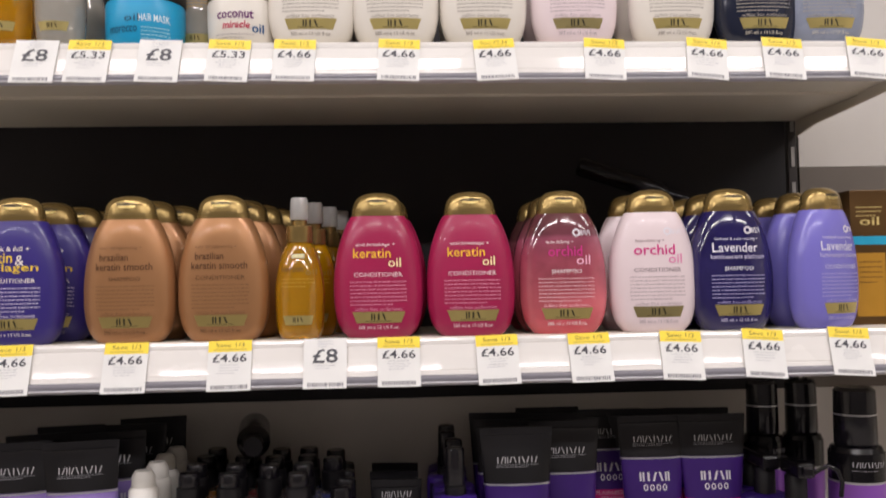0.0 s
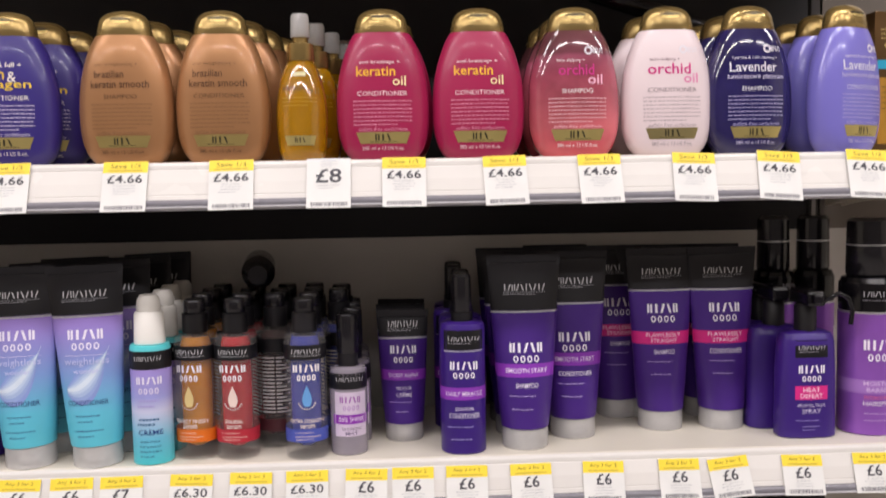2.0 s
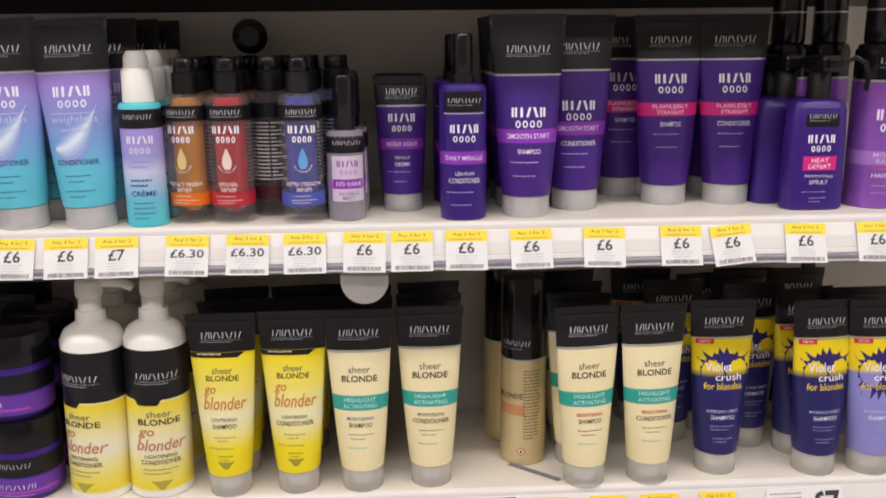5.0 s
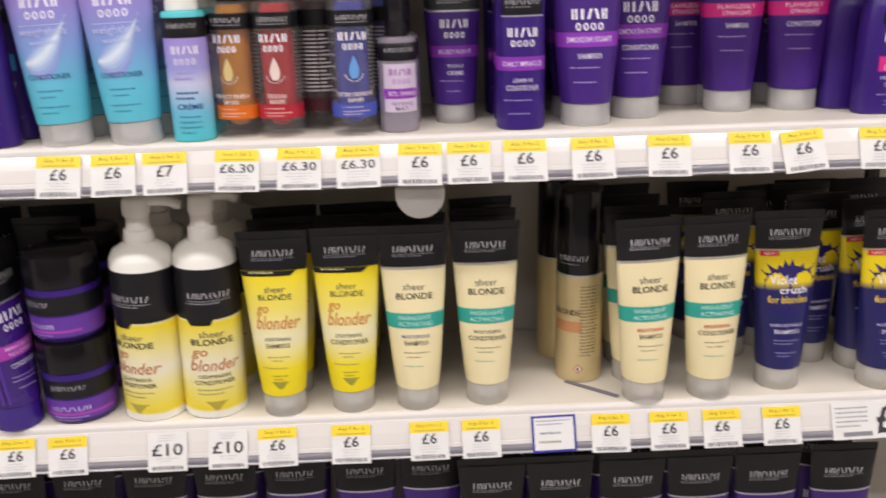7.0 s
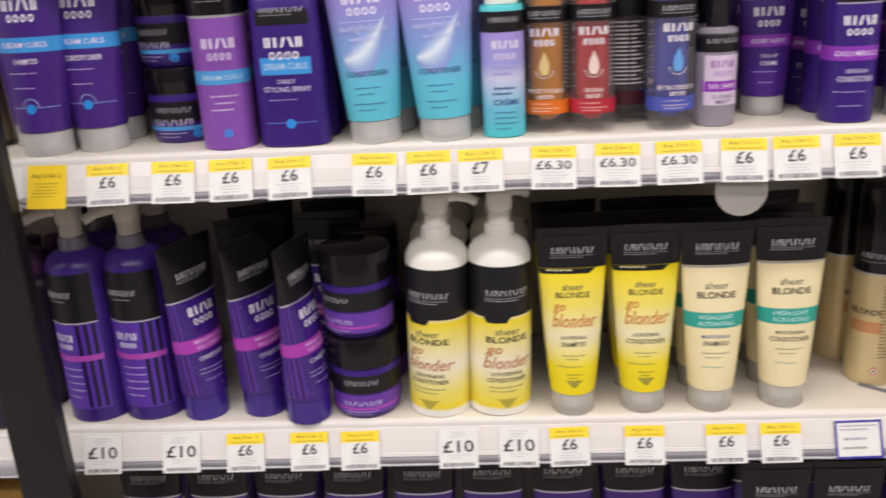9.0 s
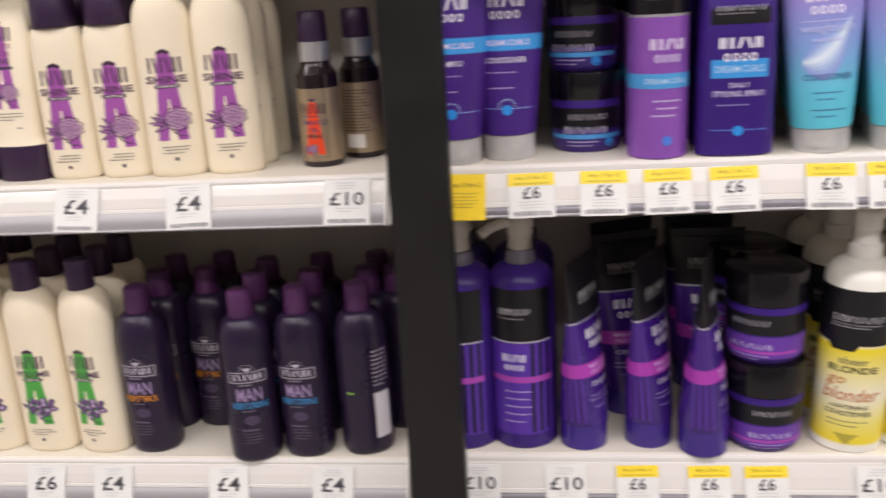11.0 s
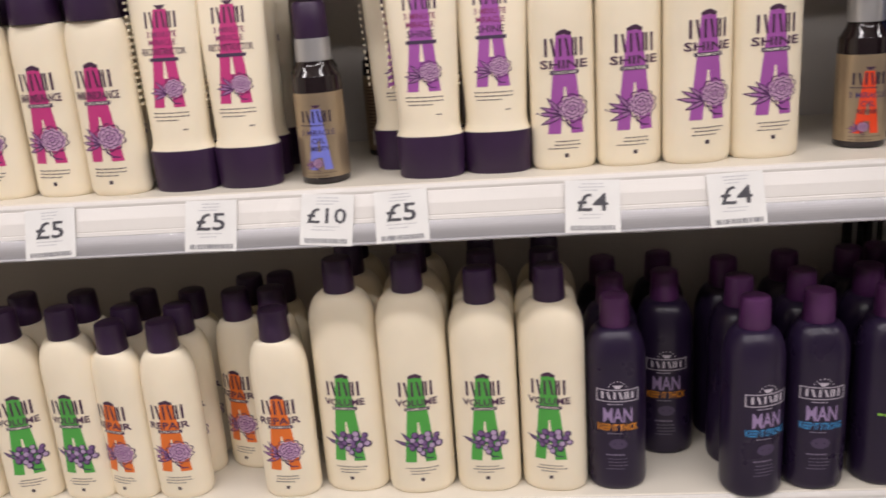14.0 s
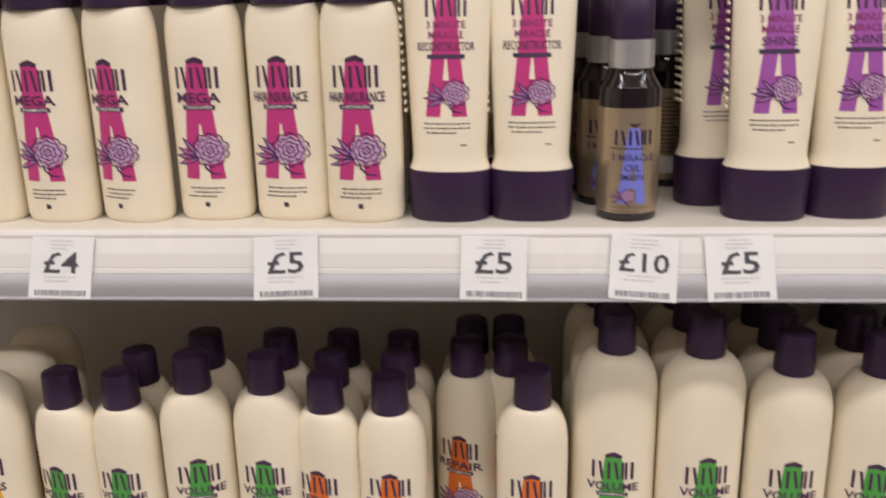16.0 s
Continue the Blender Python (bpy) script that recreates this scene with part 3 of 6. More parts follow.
# ---- products: oval gold-capped bottles ----
def oval_bottle(name, label, colour_mat, title, sub, ink1, ink2, small, foil="c8b674", clear=False, rough_lines=7, extra=None):
    t = thing(name, label, "bottle", "oval bottles")
    s = Shape([(0, .034, .019), (.003, .037, .0215), (.012, .0435, .0240), (.03, .0485, .0255), (.055, .0497, .0258), (.08, .0480, .0252), (.1, .0440, .0240), (.117, .0385, .0220), (.128, .0335, .0195), (.1335, .0300, .0180)], 2.3, 3)
    body = part("body", s.mesh("body", 36), colour_mat, t)
    c = Shape([(.1335, .0285, .0180), (.1345, .0292, .0185), (.146, .0272, .0172), (.152, .0245, .0155), (.157, .0185, .012), (.1595, .010, .007), (.160, .003, .002)], 2.2, 2)
    cap = part("cap", c.mesh("cap", 28), GOLD, t, "gold flip-top cap")
    cp = Print(c, cap)
    # Thumb notch drawn flat: dark ellipse for its shade, pale one for its highlight.
    cp.disc("3a2e16", 0, .1502, .0118, .0016, 1, "thumb_notch", 18)
    cp.disc("d2bb7a", 0, .1478, .0095, .0022, 0, "thumb_notch", 18)
    cp.wrap("54451f", .1392, .1398, .97, 0, "lid_seam")
    cp.done(metal=("d2bb7a",))
    p = Print(s, body)
    if extra:
        extra(p)
    for word, u0, u1, v0, v1, col, b in title:
        p.text(col, word, u0, u1, v0, v1, b)
    p.text(ink1, sub, -.0024 * len(sub), .0024 * len(sub), .0665, .0712)
    p.lines(small, -.031, .031, .0615, rough_lines, .0041, .0018, len(label))
    p.text(small, "sulfate free surfactants", -.026, .026, .0296, .0335, 0, .2)
    p.trap(foil, .0165, -.024, .0245, .0285, -.0285, .029, 1, "foil_label")
    p.mark("3a3420", -.009, .009, .0195, .0265, 3, 2, 4)
    p.rect("6a6038", -.014, .0180, .014, .0187, 2, "small_print")
    p.text(ink2, "385 ml e 13 US fl.oz.", -.022, .022, .0098, .0136)
    p.done(metal=(foil,))
    KINDS[name] = (t, .026)
    return t


TAN = mat("tan_pearl", "ab7c54", 0.32, metal=0.42, var=0.05, scale=14, bump=0.03, coat=0.2)
MAGENTA = mat("magenta_plastic", "a42150", 0.3, var=0.05, scale=14, bump=0.03, coat=0.2)
VIOLET = mat("violet_plastic", "382d7a", 0.28, var=0.05, scale=14, bump=0.03, coat=0.2)
PALE_PINK = mat("pale_pink_plastic", "ead9dc", 0.3, var=0.04, scale=14, bump=0.03, coat=0.2)
NAVY_CLEAR = mat("navy_clear_plastic", "262056", 0.1, var=0.25, scale=30, bump=0.0, coat=0.6)
LAVENDER = mat("lavender_plastic", "7d76cc", 0.24, var=0.05, scale=14, bump=0.03, coat=0.4)
PINK_CLEAR = mat("pink_clear_plastic", "c96a78", 0.08, var=0.5, scale=14, bump=0.0, coat=0.8, ramp=[(0, "d0525c"), (.03, "d66a74"), (.085, "c05a70"), (.106, "a85a70"), (.110, "7c4450"), (.135, "6a3e42")])
COCO = mat("white_pearl_plastic", "e6e0d6", 0.3, var=0.05, scale=14, bump=0.03, coat=0.2)
NAVY = mat("navy_plastic", "1d2338", 0.2, var=0.2, scale=20, bump=0.02, coat=0.4)
STEEL_BLUE = mat("grey_blue_plastic", "8d94a6", 0.25, var=0.1, scale=20, bump=0.02, coat=0.4)


def ringed(p):
    for k in range(10):
        a = 2 * math.pi * k / 10
        p.disc("e8e2ea", .012 + .0035 * math.cos(a), .1115 + .0035 * math.sin(a), .0013, .0013, 1, "brand_mark", 6)
    p.mark("e8e2ea", .0165, .0285, .1085, .1145, 5, 1, 2)


oval_bottle("violet_conditioner_bottle", "violet oval conditioner bottle with gold cap and yellow lettering", VIOLET,
            [("thick & full +", -.022, .020, .1005, .1055, "efe6e0", .01), ("biotin", -.031, .003, .0880, .0995, "e9c542", .010), ("&", .006, .015, .0850, .0960, "efe6e0", 0), ("collagen", -.031, .029, .0765, .0875, "e9c542", .010)],
            "CONDITIONER", "efe6e0", "efe6e0", "c9c0d8")
for nm, wd in (("tan_shampoo_bottle", "SHAMPOO"), ("tan_conditioner_bottle", "CONDITIONER")):
    oval_bottle(nm, f"pearly tan oval {wd.lower()} bottle with gold cap and brown lettering", TAN,
                [("ever straightening +", -.027, .018, .1000, .1040, "7a5636", 0), ("brazilian", -.027, .004, .0885, .0960, "5c3c24", .006), ("keratin smooth", -.031, .029, .0780, .0860, "5c3c24", .006)],
                wd, "6b4a30", "5c4028", "8a6340", foil="b9a568")
oval_bottle("magenta_conditioner_bottle", "magenta oval conditioner bottle with gold cap, yellow and white lettering", MAGENTA,
            [("anti-breakage +", -.024, .019, .0990, .1035, "f0d8dc", .01), ("keratin", -.027, .014, .0870, .0975, "f0b83a", .010), ("oil", .011, .025, .0770, .0870, "f5e6b0", .010)],
            "CONDITIONER", "f0d8dc", "f0d8dc", "d98fa6")
oval_bottle("pink_shampoo_bottle", "clear pink oval shampoo bottle with gold cap and magenta lettering", PINK_CLEAR,
            [("fade-defying +", -.022, .008, .0990, .1030, "f4dfe2", .01), ("orchid", -.020, .018, .0855, .0970, "cf2f86", .010), ("oil", .011, .027, .0760, .0865, "f4b8d0", .010)],
            "SHAMPOO", "f6e8ea", "f6e8ea", "e9b6bd", extra=ringed)
oval_bottle("white_conditioner_bottle", "pale pink-white oval conditioner bottle with gold cap, magenta lettering", PALE_PINK,
            [("fade-defying +", -.024, .008, .0990, .1030, "9a8088", .01), ("orchid", -.026, .020, .0855, .0970, "d42f86", .010), ("oil", .012, .028, .0760, .0865, "e58fb8", .010)],
            "CONDITIONER", "9a8a90", "a79aa0", "b9a9ae", foil="a89a6a", extra=ringed)
oval_bottle("navy_shampoo_bottle", "clear dark violet oval shampoo bottle with gold cap, white lettering", NAVY_CLEAR,
            [("hydrate & tone reviving +", -.026, .024, .0995, .1035, "d8d4ea", .01), ("Lavender", -.029, .023, .0870, .0975, "e9e6f4", .006), ("luminescent platinum", -.031, .031, .0780, .0845, "cfc9e8", .01)],
            "SHAMPOO", "e9e6f4", "cfc9e8", "a59fcf", extra=ringed)
oval_bottle("lavender_conditioner_bottle", "glossy lavender oval conditioner bottle with gold cap, white lettering", LAVENDER,
            [("hydrate & tone reviving +", -.026, .024, .0995, .1035, "d8d4ea", .01), ("Lavender", -.029, .023, .0870, .0975, "e9e6f4", .006), ("luminescent platinum", -.031, .031, .0780, .0845, "cfc9e8", .01)],
            "CONDITIONER", "dcd9f2", "cfc9e8", "b0abdf", extra=ringed)
for nm, m, lb in (("pearl_white_bottle", COCO, "pearly white oval bottle with gold foil label"), ("navy_bottle", NAVY, "dark navy oval bottle with gold foil label"), ("steel_blue_bottle", STEEL_BLUE, "grey-blue oval bottle with gold foil label")):
    oval_bottle(nm, lb + " and gold cap", m, [("coconut", -.026, .020, .0870, .0970, "6a5a50", .006)], "SHAMPOO", "8a8078", "8a8078" if m is COCO else "d8d0c0", "a8a098")


def spray_oil(name, label, liquid):
    t = thing(name, label, "spray bottle", "oil sprays")
    s = Shape([(0, .020), (.002, .022), (.012, .0255), (.04, .0275), (.06, .0270), (.085, .0225), (.1, .0170), (.106, .0130)], 2, 3)
    body = part("bottle", s.mesh("bottle", 24), liquid, t)
    part("collar", Shape([(.106, .0145), (.107, .0150), (.124, .0145), (.125, .0125)]).mesh("collar", 20), GOLD, t, "gold collar")
    part("nozzle", Shape([(.125, .0085), (.134, .0085)]).mesh("nozzle", 14), GOLD, t)
    part("cap", Shape([(.131, .0100), (.132, .0105), (.153, .0098), (.156, .0085)]).mesh("cap", 16), mat("clear_cap", "d9d7d4", 0.12, var=0.05, trans=0.5, bump=0), t, "clear plastic cap")
    p = Print(s, body)
    p.text("6a4a12", "keratin", -.018, .006, .0735, .0800, .006)
    p.text("8a6a20", "oil", .008, .020, .0700, .0770, .006)
    p.lines("b98f2a", -.018, .018, .066, 3, .004, .0016, 2)
    p.trap("cbbb7c", .016, -.014, .014, .026, -.0165, .0165, 1, "foil_label")
    p.mark("4a3c1a", -.006, .006, .019, .024, 3, 2, 4)
    p.trap("d8cf9a", .0885, -.007, .007, .093, -.007, .007, 1, "foil_label")
    p.done(metal=("cbbb7c",))
    KINDS[name] = (t, .0275)


spray_oil("yellow_oil_spray", "clear spray bottle of golden yellow oil with gold collar", mat("golden_oil", "d59a08", 0.06, var=0.2, scale=22, bump=0, coat=0.9, trans=0.5))
spray_oil("clear_oil_spray", "clear tapered spray bottle with gold foil label", mat("clear_oil", "c9c5bb", 0.06, var=0.15, scale=22, bump=0, coat=0.9, trans=0.5))


def mask_jar(name, label, body_mat, lid_mat, a, high, lid, marks):
    t = thing(name, label, "jar", "jars")
    k = high - lid
    s = Shape([(0, a * .86), (.002, a * .9), (.008, a * .97), (k * .5, a), (k - .002, a), (k, a * .98)], 2.0)
    body = part("jar", s.mesh("jar", 32), body_mat, t)
    part("lid", Shape([(k, a * 1.0), (k + .001, a * 1.02), (high - .003, a * 1.02), (high - .0008, a * 1.0), (high, a * .96)]).mesh("lid", 32), lid_mat, t)
    p = Print(s, body)
    marks(p, a, k)
    p.done()
    KINDS[name] = (t, a * 1.03)


def blue_marks(p, a, k):
    p.text("0f4a66", "oil", -.012, .004, .026, .034, .006)
    p.text("0f4a66", "morocco", -.030, .002, .014, .021, .006)
    p.text("dff1f6", "HAIR MASK", .004, .034, .026, .034, .006)
    p.lines("a8dbe8", .006, .034, .020, 4, .004, .0018, 5)


def coco_marks(p, a, k):
    p.text("6a2a6a", "coconut", -.022, .018, .029, .038, .03)
    p.text("c23a5a", "miracle", -.016, .014, .018, .026, .02, .2)
    p.text("2a5a8a", "oil", .016, .028, .014, .024, .03)
    p.lines("b0a8a8", -.024, .018, .012, 2, .004, .0016, 5)


mask_jar("blue_mask_jar", "bright blue round hair mask jar with dark lid", mat("sky_blue_plastic", "1f9ccc", 0.3, var=0.05), BLACK_MATT, .0435, .075, .022, blue_marks)
mask_jar("white_mask_jar", "white round jar with pink and purple lettering, gold lid", COCO, GOLD, .0385, .075, .022, coco_marks)


def carton(name, label):
    t = thing(name, label, "box", "boxes")
    b = part("carton", box(-.023, -.023, 0, .023, .023, .16, .0008), mat("bronze_card", "6a4f2e", 0.3, metal=0.5, var=0.15, scale=20), t)
    p = Print(None, b, flat=-.023)
    p.rect("2aa6c9", -.022, .095, .022, .105, 0)
    p.text("d8c07a", "oil", -.012, .012, .118, .128, .010)
    p.lines("c8b070", -.016, .016, .140, 3, .005, .002, 5)
    p.rect("b8862a", -.018, .010, .018, .085, 0)
    p.lines("6a4a1a", -.014, .014, .075, 5, .006, .002, 2)
    p.done()
    KINDS[name] = (t, .023)


carton("bronze_carton", "bronze and blue cardboard oil box")


# ---- products: tubes standing on their caps ----
def tube(name, label, body_mat, high, a_cap, a_top, cap_high, line, marks, cap_mat=None, silver=True, top_mat=None):
    t = thing(name, label, "tube", "standing tubes")
    b0 = a_cap
    rows = []
    for i in range(15):
        q = i / 14
        z = cap_high + (high - cap_high) * q
        rows.append((z, a_cap * 1.04 + (a_top - a_cap * 1.04) * q ** 0.85, max(b0 * 1.03 * (1 - q ** 1.25), .0022)))
    s = Shape(rows, 2.0)
    low = [r for r in rows if r[0] < line]
    a, b = s.at(line)
    body = part("body", Shape(low + [(line, a, b)]).mesh("body", 32), body_mat, t)
    top = [r for r in rows if r[0] > line]
    sleeve = part("crimped_top", Shape([(line + .0006, a, b)] + top[:-1] + [(high - .009, a_top * .985, .0032), (high - .0085, a_top, .0016), (high, a_top, .0014)]).mesh("crimped_top", 32), top_mat or BLACK_MATT, t, "flat black crimped end")
    part("cap", Shape([(0, a_cap * .97), (.001, a_cap), (cap_high * .55, a_cap), (cap_high - .001, a_cap * .99), (cap_high - .0002, a_cap * .95)]).mesh("cap", 32), cap_mat or FROST, t, "frosted cap")
    part("cap_socket", Shape([(.004, a_cap * .5), (.005, a_cap * .52), (cap_high - .001, a_cap * .56)]).mesh("cap_socket", 20), CAP_CORE, t)
    if silver:
        ps = Print(s, body)
        ps.wrap("cfd0d4", line - .0022, line - .0002, 1.0, 1, "silver_line")
        ps.done(metal=("cfd0d4",))
    p = Print(s, sleeve)
    w = a * .64
    p.mark("e2e2e6", -w, w, line + (high - line) * .36, line + (high - line) * .36 + .0072, 10, 1, 1)
    p.rect("9a9aa0", -w, line + (high - line) * .36 - .0022, w, line + (high - line) * .36 - .0016, 1, "brand_mark")
    p.lines("9a9aa0", -w, w, line + (high - line) * .36 - .0036, 1, .003, .0016, 3)
    p.done()
    p = Print(s, body)
    marks(p)
    p.done(metal=("d9c36a",))
    KINDS[name] = (t, a_cap * 1.03)
    return t


def two_line_mark(p, v, w, col="f2eef8"):
    """A brand mark in two lines."""
    p.mark(col, -w, w, v, v + .0105, 5, 1, 5)
    p.mark(col, -w * .8, w * .8, v - .0115, v - .0035, 4, 1, 6)


def wonder(p):
    two_line_mark(p, .140, .020, "efe9fa")
    p.rect("d9d4f0", -.024, .1225, .024, .1230, 1)
    p.text("c5c9ee", "weightless", -.024, .024, .1105, .1205, layer=6)
    p.text("c5c9ee", "wonder", -.014, .014, .1035, .1085, .01, layer=6)
    for tone, wide, lay in (("8c9fda", 2.5, 0), ("97abdc", 1.9, 1), ("a9bee2", 1.35, 2), ("bfd0ea", .85, 3), ("d6e2f2", .4, 4)):
        pts, k = [], 16
        for i in range(k + 1):
            q = i / k
            x, v = -.022 + .047 * q, .086 + .046 * q ** 2.2
            w = .0085 * wide * math.sin(math.pi * min(.08 + q, 1)) + .0002
            pts += [(x + w * .5 * q, v - w), (x - w * .5 * q, v + w * .7)]
        p.put(tone, "swirl", pts, [(2 * i, 2 * i + 2, 2 * i + 3, 2 * i + 1) for i in range(k)], lay)
    p.text("2a4a7a", "CONDITIONER", -.0215, .0215, .0690, .0745, .006)
    p.lines("3f6a96", -.018, .018, .058, 2, .006, .0018, 2, True)
    p.lines("3f6a96", -.018, .018, .042, 2, .006, .0018, 5, True)


LB = mat("lilac_to_aqua", "8d8fd0", 0.32, var=0.04, scale=20, bump=0.04, ramp=[(.02, "5fc3d6"), (.06, "63bfd8"), (.10, "7f9fd6"), (.15, "9a86d0"), (.17, "9c7fcb")])
tube("aqua_conditioner_tube", "lilac to aqua conditioner tube with black crimped top", LB, .220, .0265, .0425, .024, .166, wonder)


def stripe_tube(band, words, product, curl=False, low=.112):
    def marks(p):
        two_line_mark(p, .150 if curl else .142 if low > .1 else low + .0205, .0195)
        p.wrap(band, low - .0075, low + .0075, 1.0, 0)
        if len(words) == 2:
            p.text("f4d8ee", words[0], -.021, .021, low + .0012, low + .0058, .006)
            p.text("f4d8ee", words[1], -.016, .016, low - .0055, low - .0010, .006)
        else:
            p.text("eedcf6", words[0], -.0235, .0235, low - .0028, low + .0028, .006)
        p.text("e9e2f2", product, -.003 * len(product) * .6, .003 * len(product) * .6, low - .0195, low - .0140, .010)
        p.lines("b7a5d8", -.020, .020, low - .028, 1, .005, .0016, 2)
        p.lines("b7a5d8", -.017, .017, low - .043, 1, .005, .0016, 5)
        if curl:
            p.rect("8fa8e0", -.026, .052, .026, .0527, 0)
            p.disc("2f8fe0", 0, .051, .0052, .0052, 1)
            for k in range(9):
                p.disc("a9c4f0", .0085 * math.cos(radians(20 * k + 10)), .053 + .0085 * math.sin(radians(20 * k + 10)), .0009, .0009, 1, "print", 5)
    return marks


PINK, BLUE, ORCHID = "d92a86", "3f9ae0", "8e3ab8"
tube("smooth_shampoo_tube", "purple shampoo tube with orchid band and black crimped top", PURPLE_TUBE, .220, .0265, .0425, .024, .157, stripe_tube(ORCHID, ["SMOOTH START"], "SHAMPOO", low=.090))
tube("smooth_conditioner_tube", "purple conditioner tube with orchid band and black crimped top", PURPLE_TUBE, .220, .0265, .0425, .024, .160, stripe_tube(ORCHID, ["SMOOTH START"], "CONDITIONER", low=.094))
tube("straight_shampoo_tube", "purple shampoo tube with hot pink band and black crimped top", PURPLE_TUBE, .220, .0265, .0425, .024, .170, stripe_tube(PINK, ["FLAWLESSLY", "STRAIGHT"], "SHAMPOO"))
tube("straight_conditioner_tube", "purple conditioner tube with hot pink band and black crimped top", PURPLE_TUBE, .220, .0265, .0425, .024, .170, stripe_tube(PINK, ["FLAWLESSLY", "STRAIGHT"], "CONDITIONER"))
tube("curl_shampoo_tube", "purple shampoo tube with sky blue band and white cap", PURPLE_TUBE, .220, .0265, .0425, .026, .180, stripe_tube(BLUE, ["DREAM CURLS"], "SHAMPOO", True, .116))
tube("curl_conditioner_tube", "purple conditioner tube with sky blue band and white cap", PURPLE_TUBE, .220, .0265, .0425, .026, .180, stripe_tube(BLUE, ["DREAM CURLS"], "CONDITIONER", True, .116))


def secret(p):
    p.mark("f2eef8", -.016, .016, .103, .112, 5, 1, 5)
    p.mark("f2eef8", -.012, .012, .092, .099, 4, 1, 6)
    p.wrap(ORCHID, .072, .084, 1.0, 0)
    p.text("eedcf6", "SECRET AGENT", -.018, .018, .0755, .0800, .006)
    p.text("e9e2f2", "TOUCH-UP", -.009, .009, .0610, .0645, .006)
    p.text("e9e2f2", "CRÈME", -.009, .009, .0530, .0585, .010)
    p.lines("b7a5d8", -.017, .017, .047, 1, .005, .0014, 2)
    p.lines("b7a5d8", -.010, .010, .036, 1, .005, .0014, 2)


tube("creme_tube", "small purple tube with black crimped top and frosted cap", PURPLE_TUBE, .154, .0225, .0305, .021, .122, secret)


def plain_purple(p):
    two_line_mark(p, .130, .0195)
    p.wrap("b03fb4", .088, .104, 1.0, 3)
    p.text("e6c4ec", "MIRACULOUS", -.020, .020, .0975, .1015, .006, layer=5)
    p.text("e6c4ec", "RECOVERY", -.018, .018, .0905, .0945, .006, layer=5)
    p.text("e0d8f0", "CONDITIONER", -.018, .018, .0760, .0815, .010)
    p.lines("b7a5d8", -.020, .020, .066, 2, .005, .0016, 2)
    p.lines("b7a5d8", -.016, .016, .052, 1, .005, .0016, 5)
    for side in (-1, 1):
        p.patch("5a32a0", .034, .1495, side * 58, side * 112, 0, "side_stripe")
        for mid in (68, 84, 100):
            p.patch("26114c", .034, .1495, side * (mid - 3), side * (mid + 3), 1, "side_stripe")


tube("recovery_tube", "dark purple tube with magenta band and black crimped top", mat("deep_purple_tube", "3f1f7c", 0.25, var=0.12, scale=25, bump=0.04, coat=0.3), .216, .0262, .0415, .030, .152, plain_purple, cap_mat=mat("violet_cap", "3b2186", 0.2, var=0.1, coat=0.4))

YEL = mat("yellow_fade_tube", "f0da20", 0.33, var=0.03, scale=20, bump=0.04, ramp=[(.02, "f0da10"), (.06, "efdc2a"), (.095, "efe9c0"), (.13, "f0e06a"), (.17, "f2dc14")])


def go_blonder(product):
    def marks(p):
        p.trap("16151a", .1665, -.035, .018, .1725, -.038, .026, 1)
        p.lines("d8cfa0", -.028, .010, .1715, 1, .004, .0028, 2, layer=2)
        p.text("6a6a5a", "sheer", -.0115, .0115, .1480, .1555)
        p.text("3a382e", "BLONDE", -.0185, .0185, .1395, .1460, .014)
        p.text("cf8a4a", "go", -.022, -.008, .1215, .1325, .01, .25)
        p.text("cf8a4a", "blonder", -.023, .026, .1060, .1215, .01, .25)
        p.text("5a584a", "LIGHTENING", -.0145, .0145, .0925, .0965, .01)
        p.text("3a382e", product, -.0027 * len(product) * .72, .0027 * len(product) * .72, .0840, .0895, .010)
        p.lines("8a8668", -.013, .013, .074, 2, .004, .0016, 3, True)
        p.lines("8a8668", -.019, .019, .061, 1, .004, .0016, 4)
        p.lines("9a8f3a", -.011, .011, .052, 2, .004, .0022, 6, True)
        p.trap("a39a3a", .036, -.002, .002, .0445, -.010, .010, 0)
    return marks


def highlight(kind_word, product, col):
    def marks(p):
        p.text("6a6a62", "sheer", -.0125, .0125, .1440, .1520)
        p.text("3a382e", "BLONDE", -.0205, .0205, .1335, .1410, .014)
        p.wrap("2fa394", .100, .1175, 1.0, 0)
        p.text("bfe6de", "HIGHLIGHT", -.0185, .0185, .1100, .1150, .010)
        p.text("bfe6de", "ACTIVATING", -.0195, .0195, .1025, .1075, .010)
        p.text(col, kind_word, -.0155, .0155, .0885, .0925, .006)
        p.text("4a483c", product, -.0027 * len(product) * .72, .0027 * len(product) * .72, .0800, .0855, .010)
        p.lines("8a8668", -.015, .015, .072, 2, .005, .0018, 3, True)
        p.lines("7fb8a8", -.015, .015, .056, 1, .004, .0016, 4)
    return marks


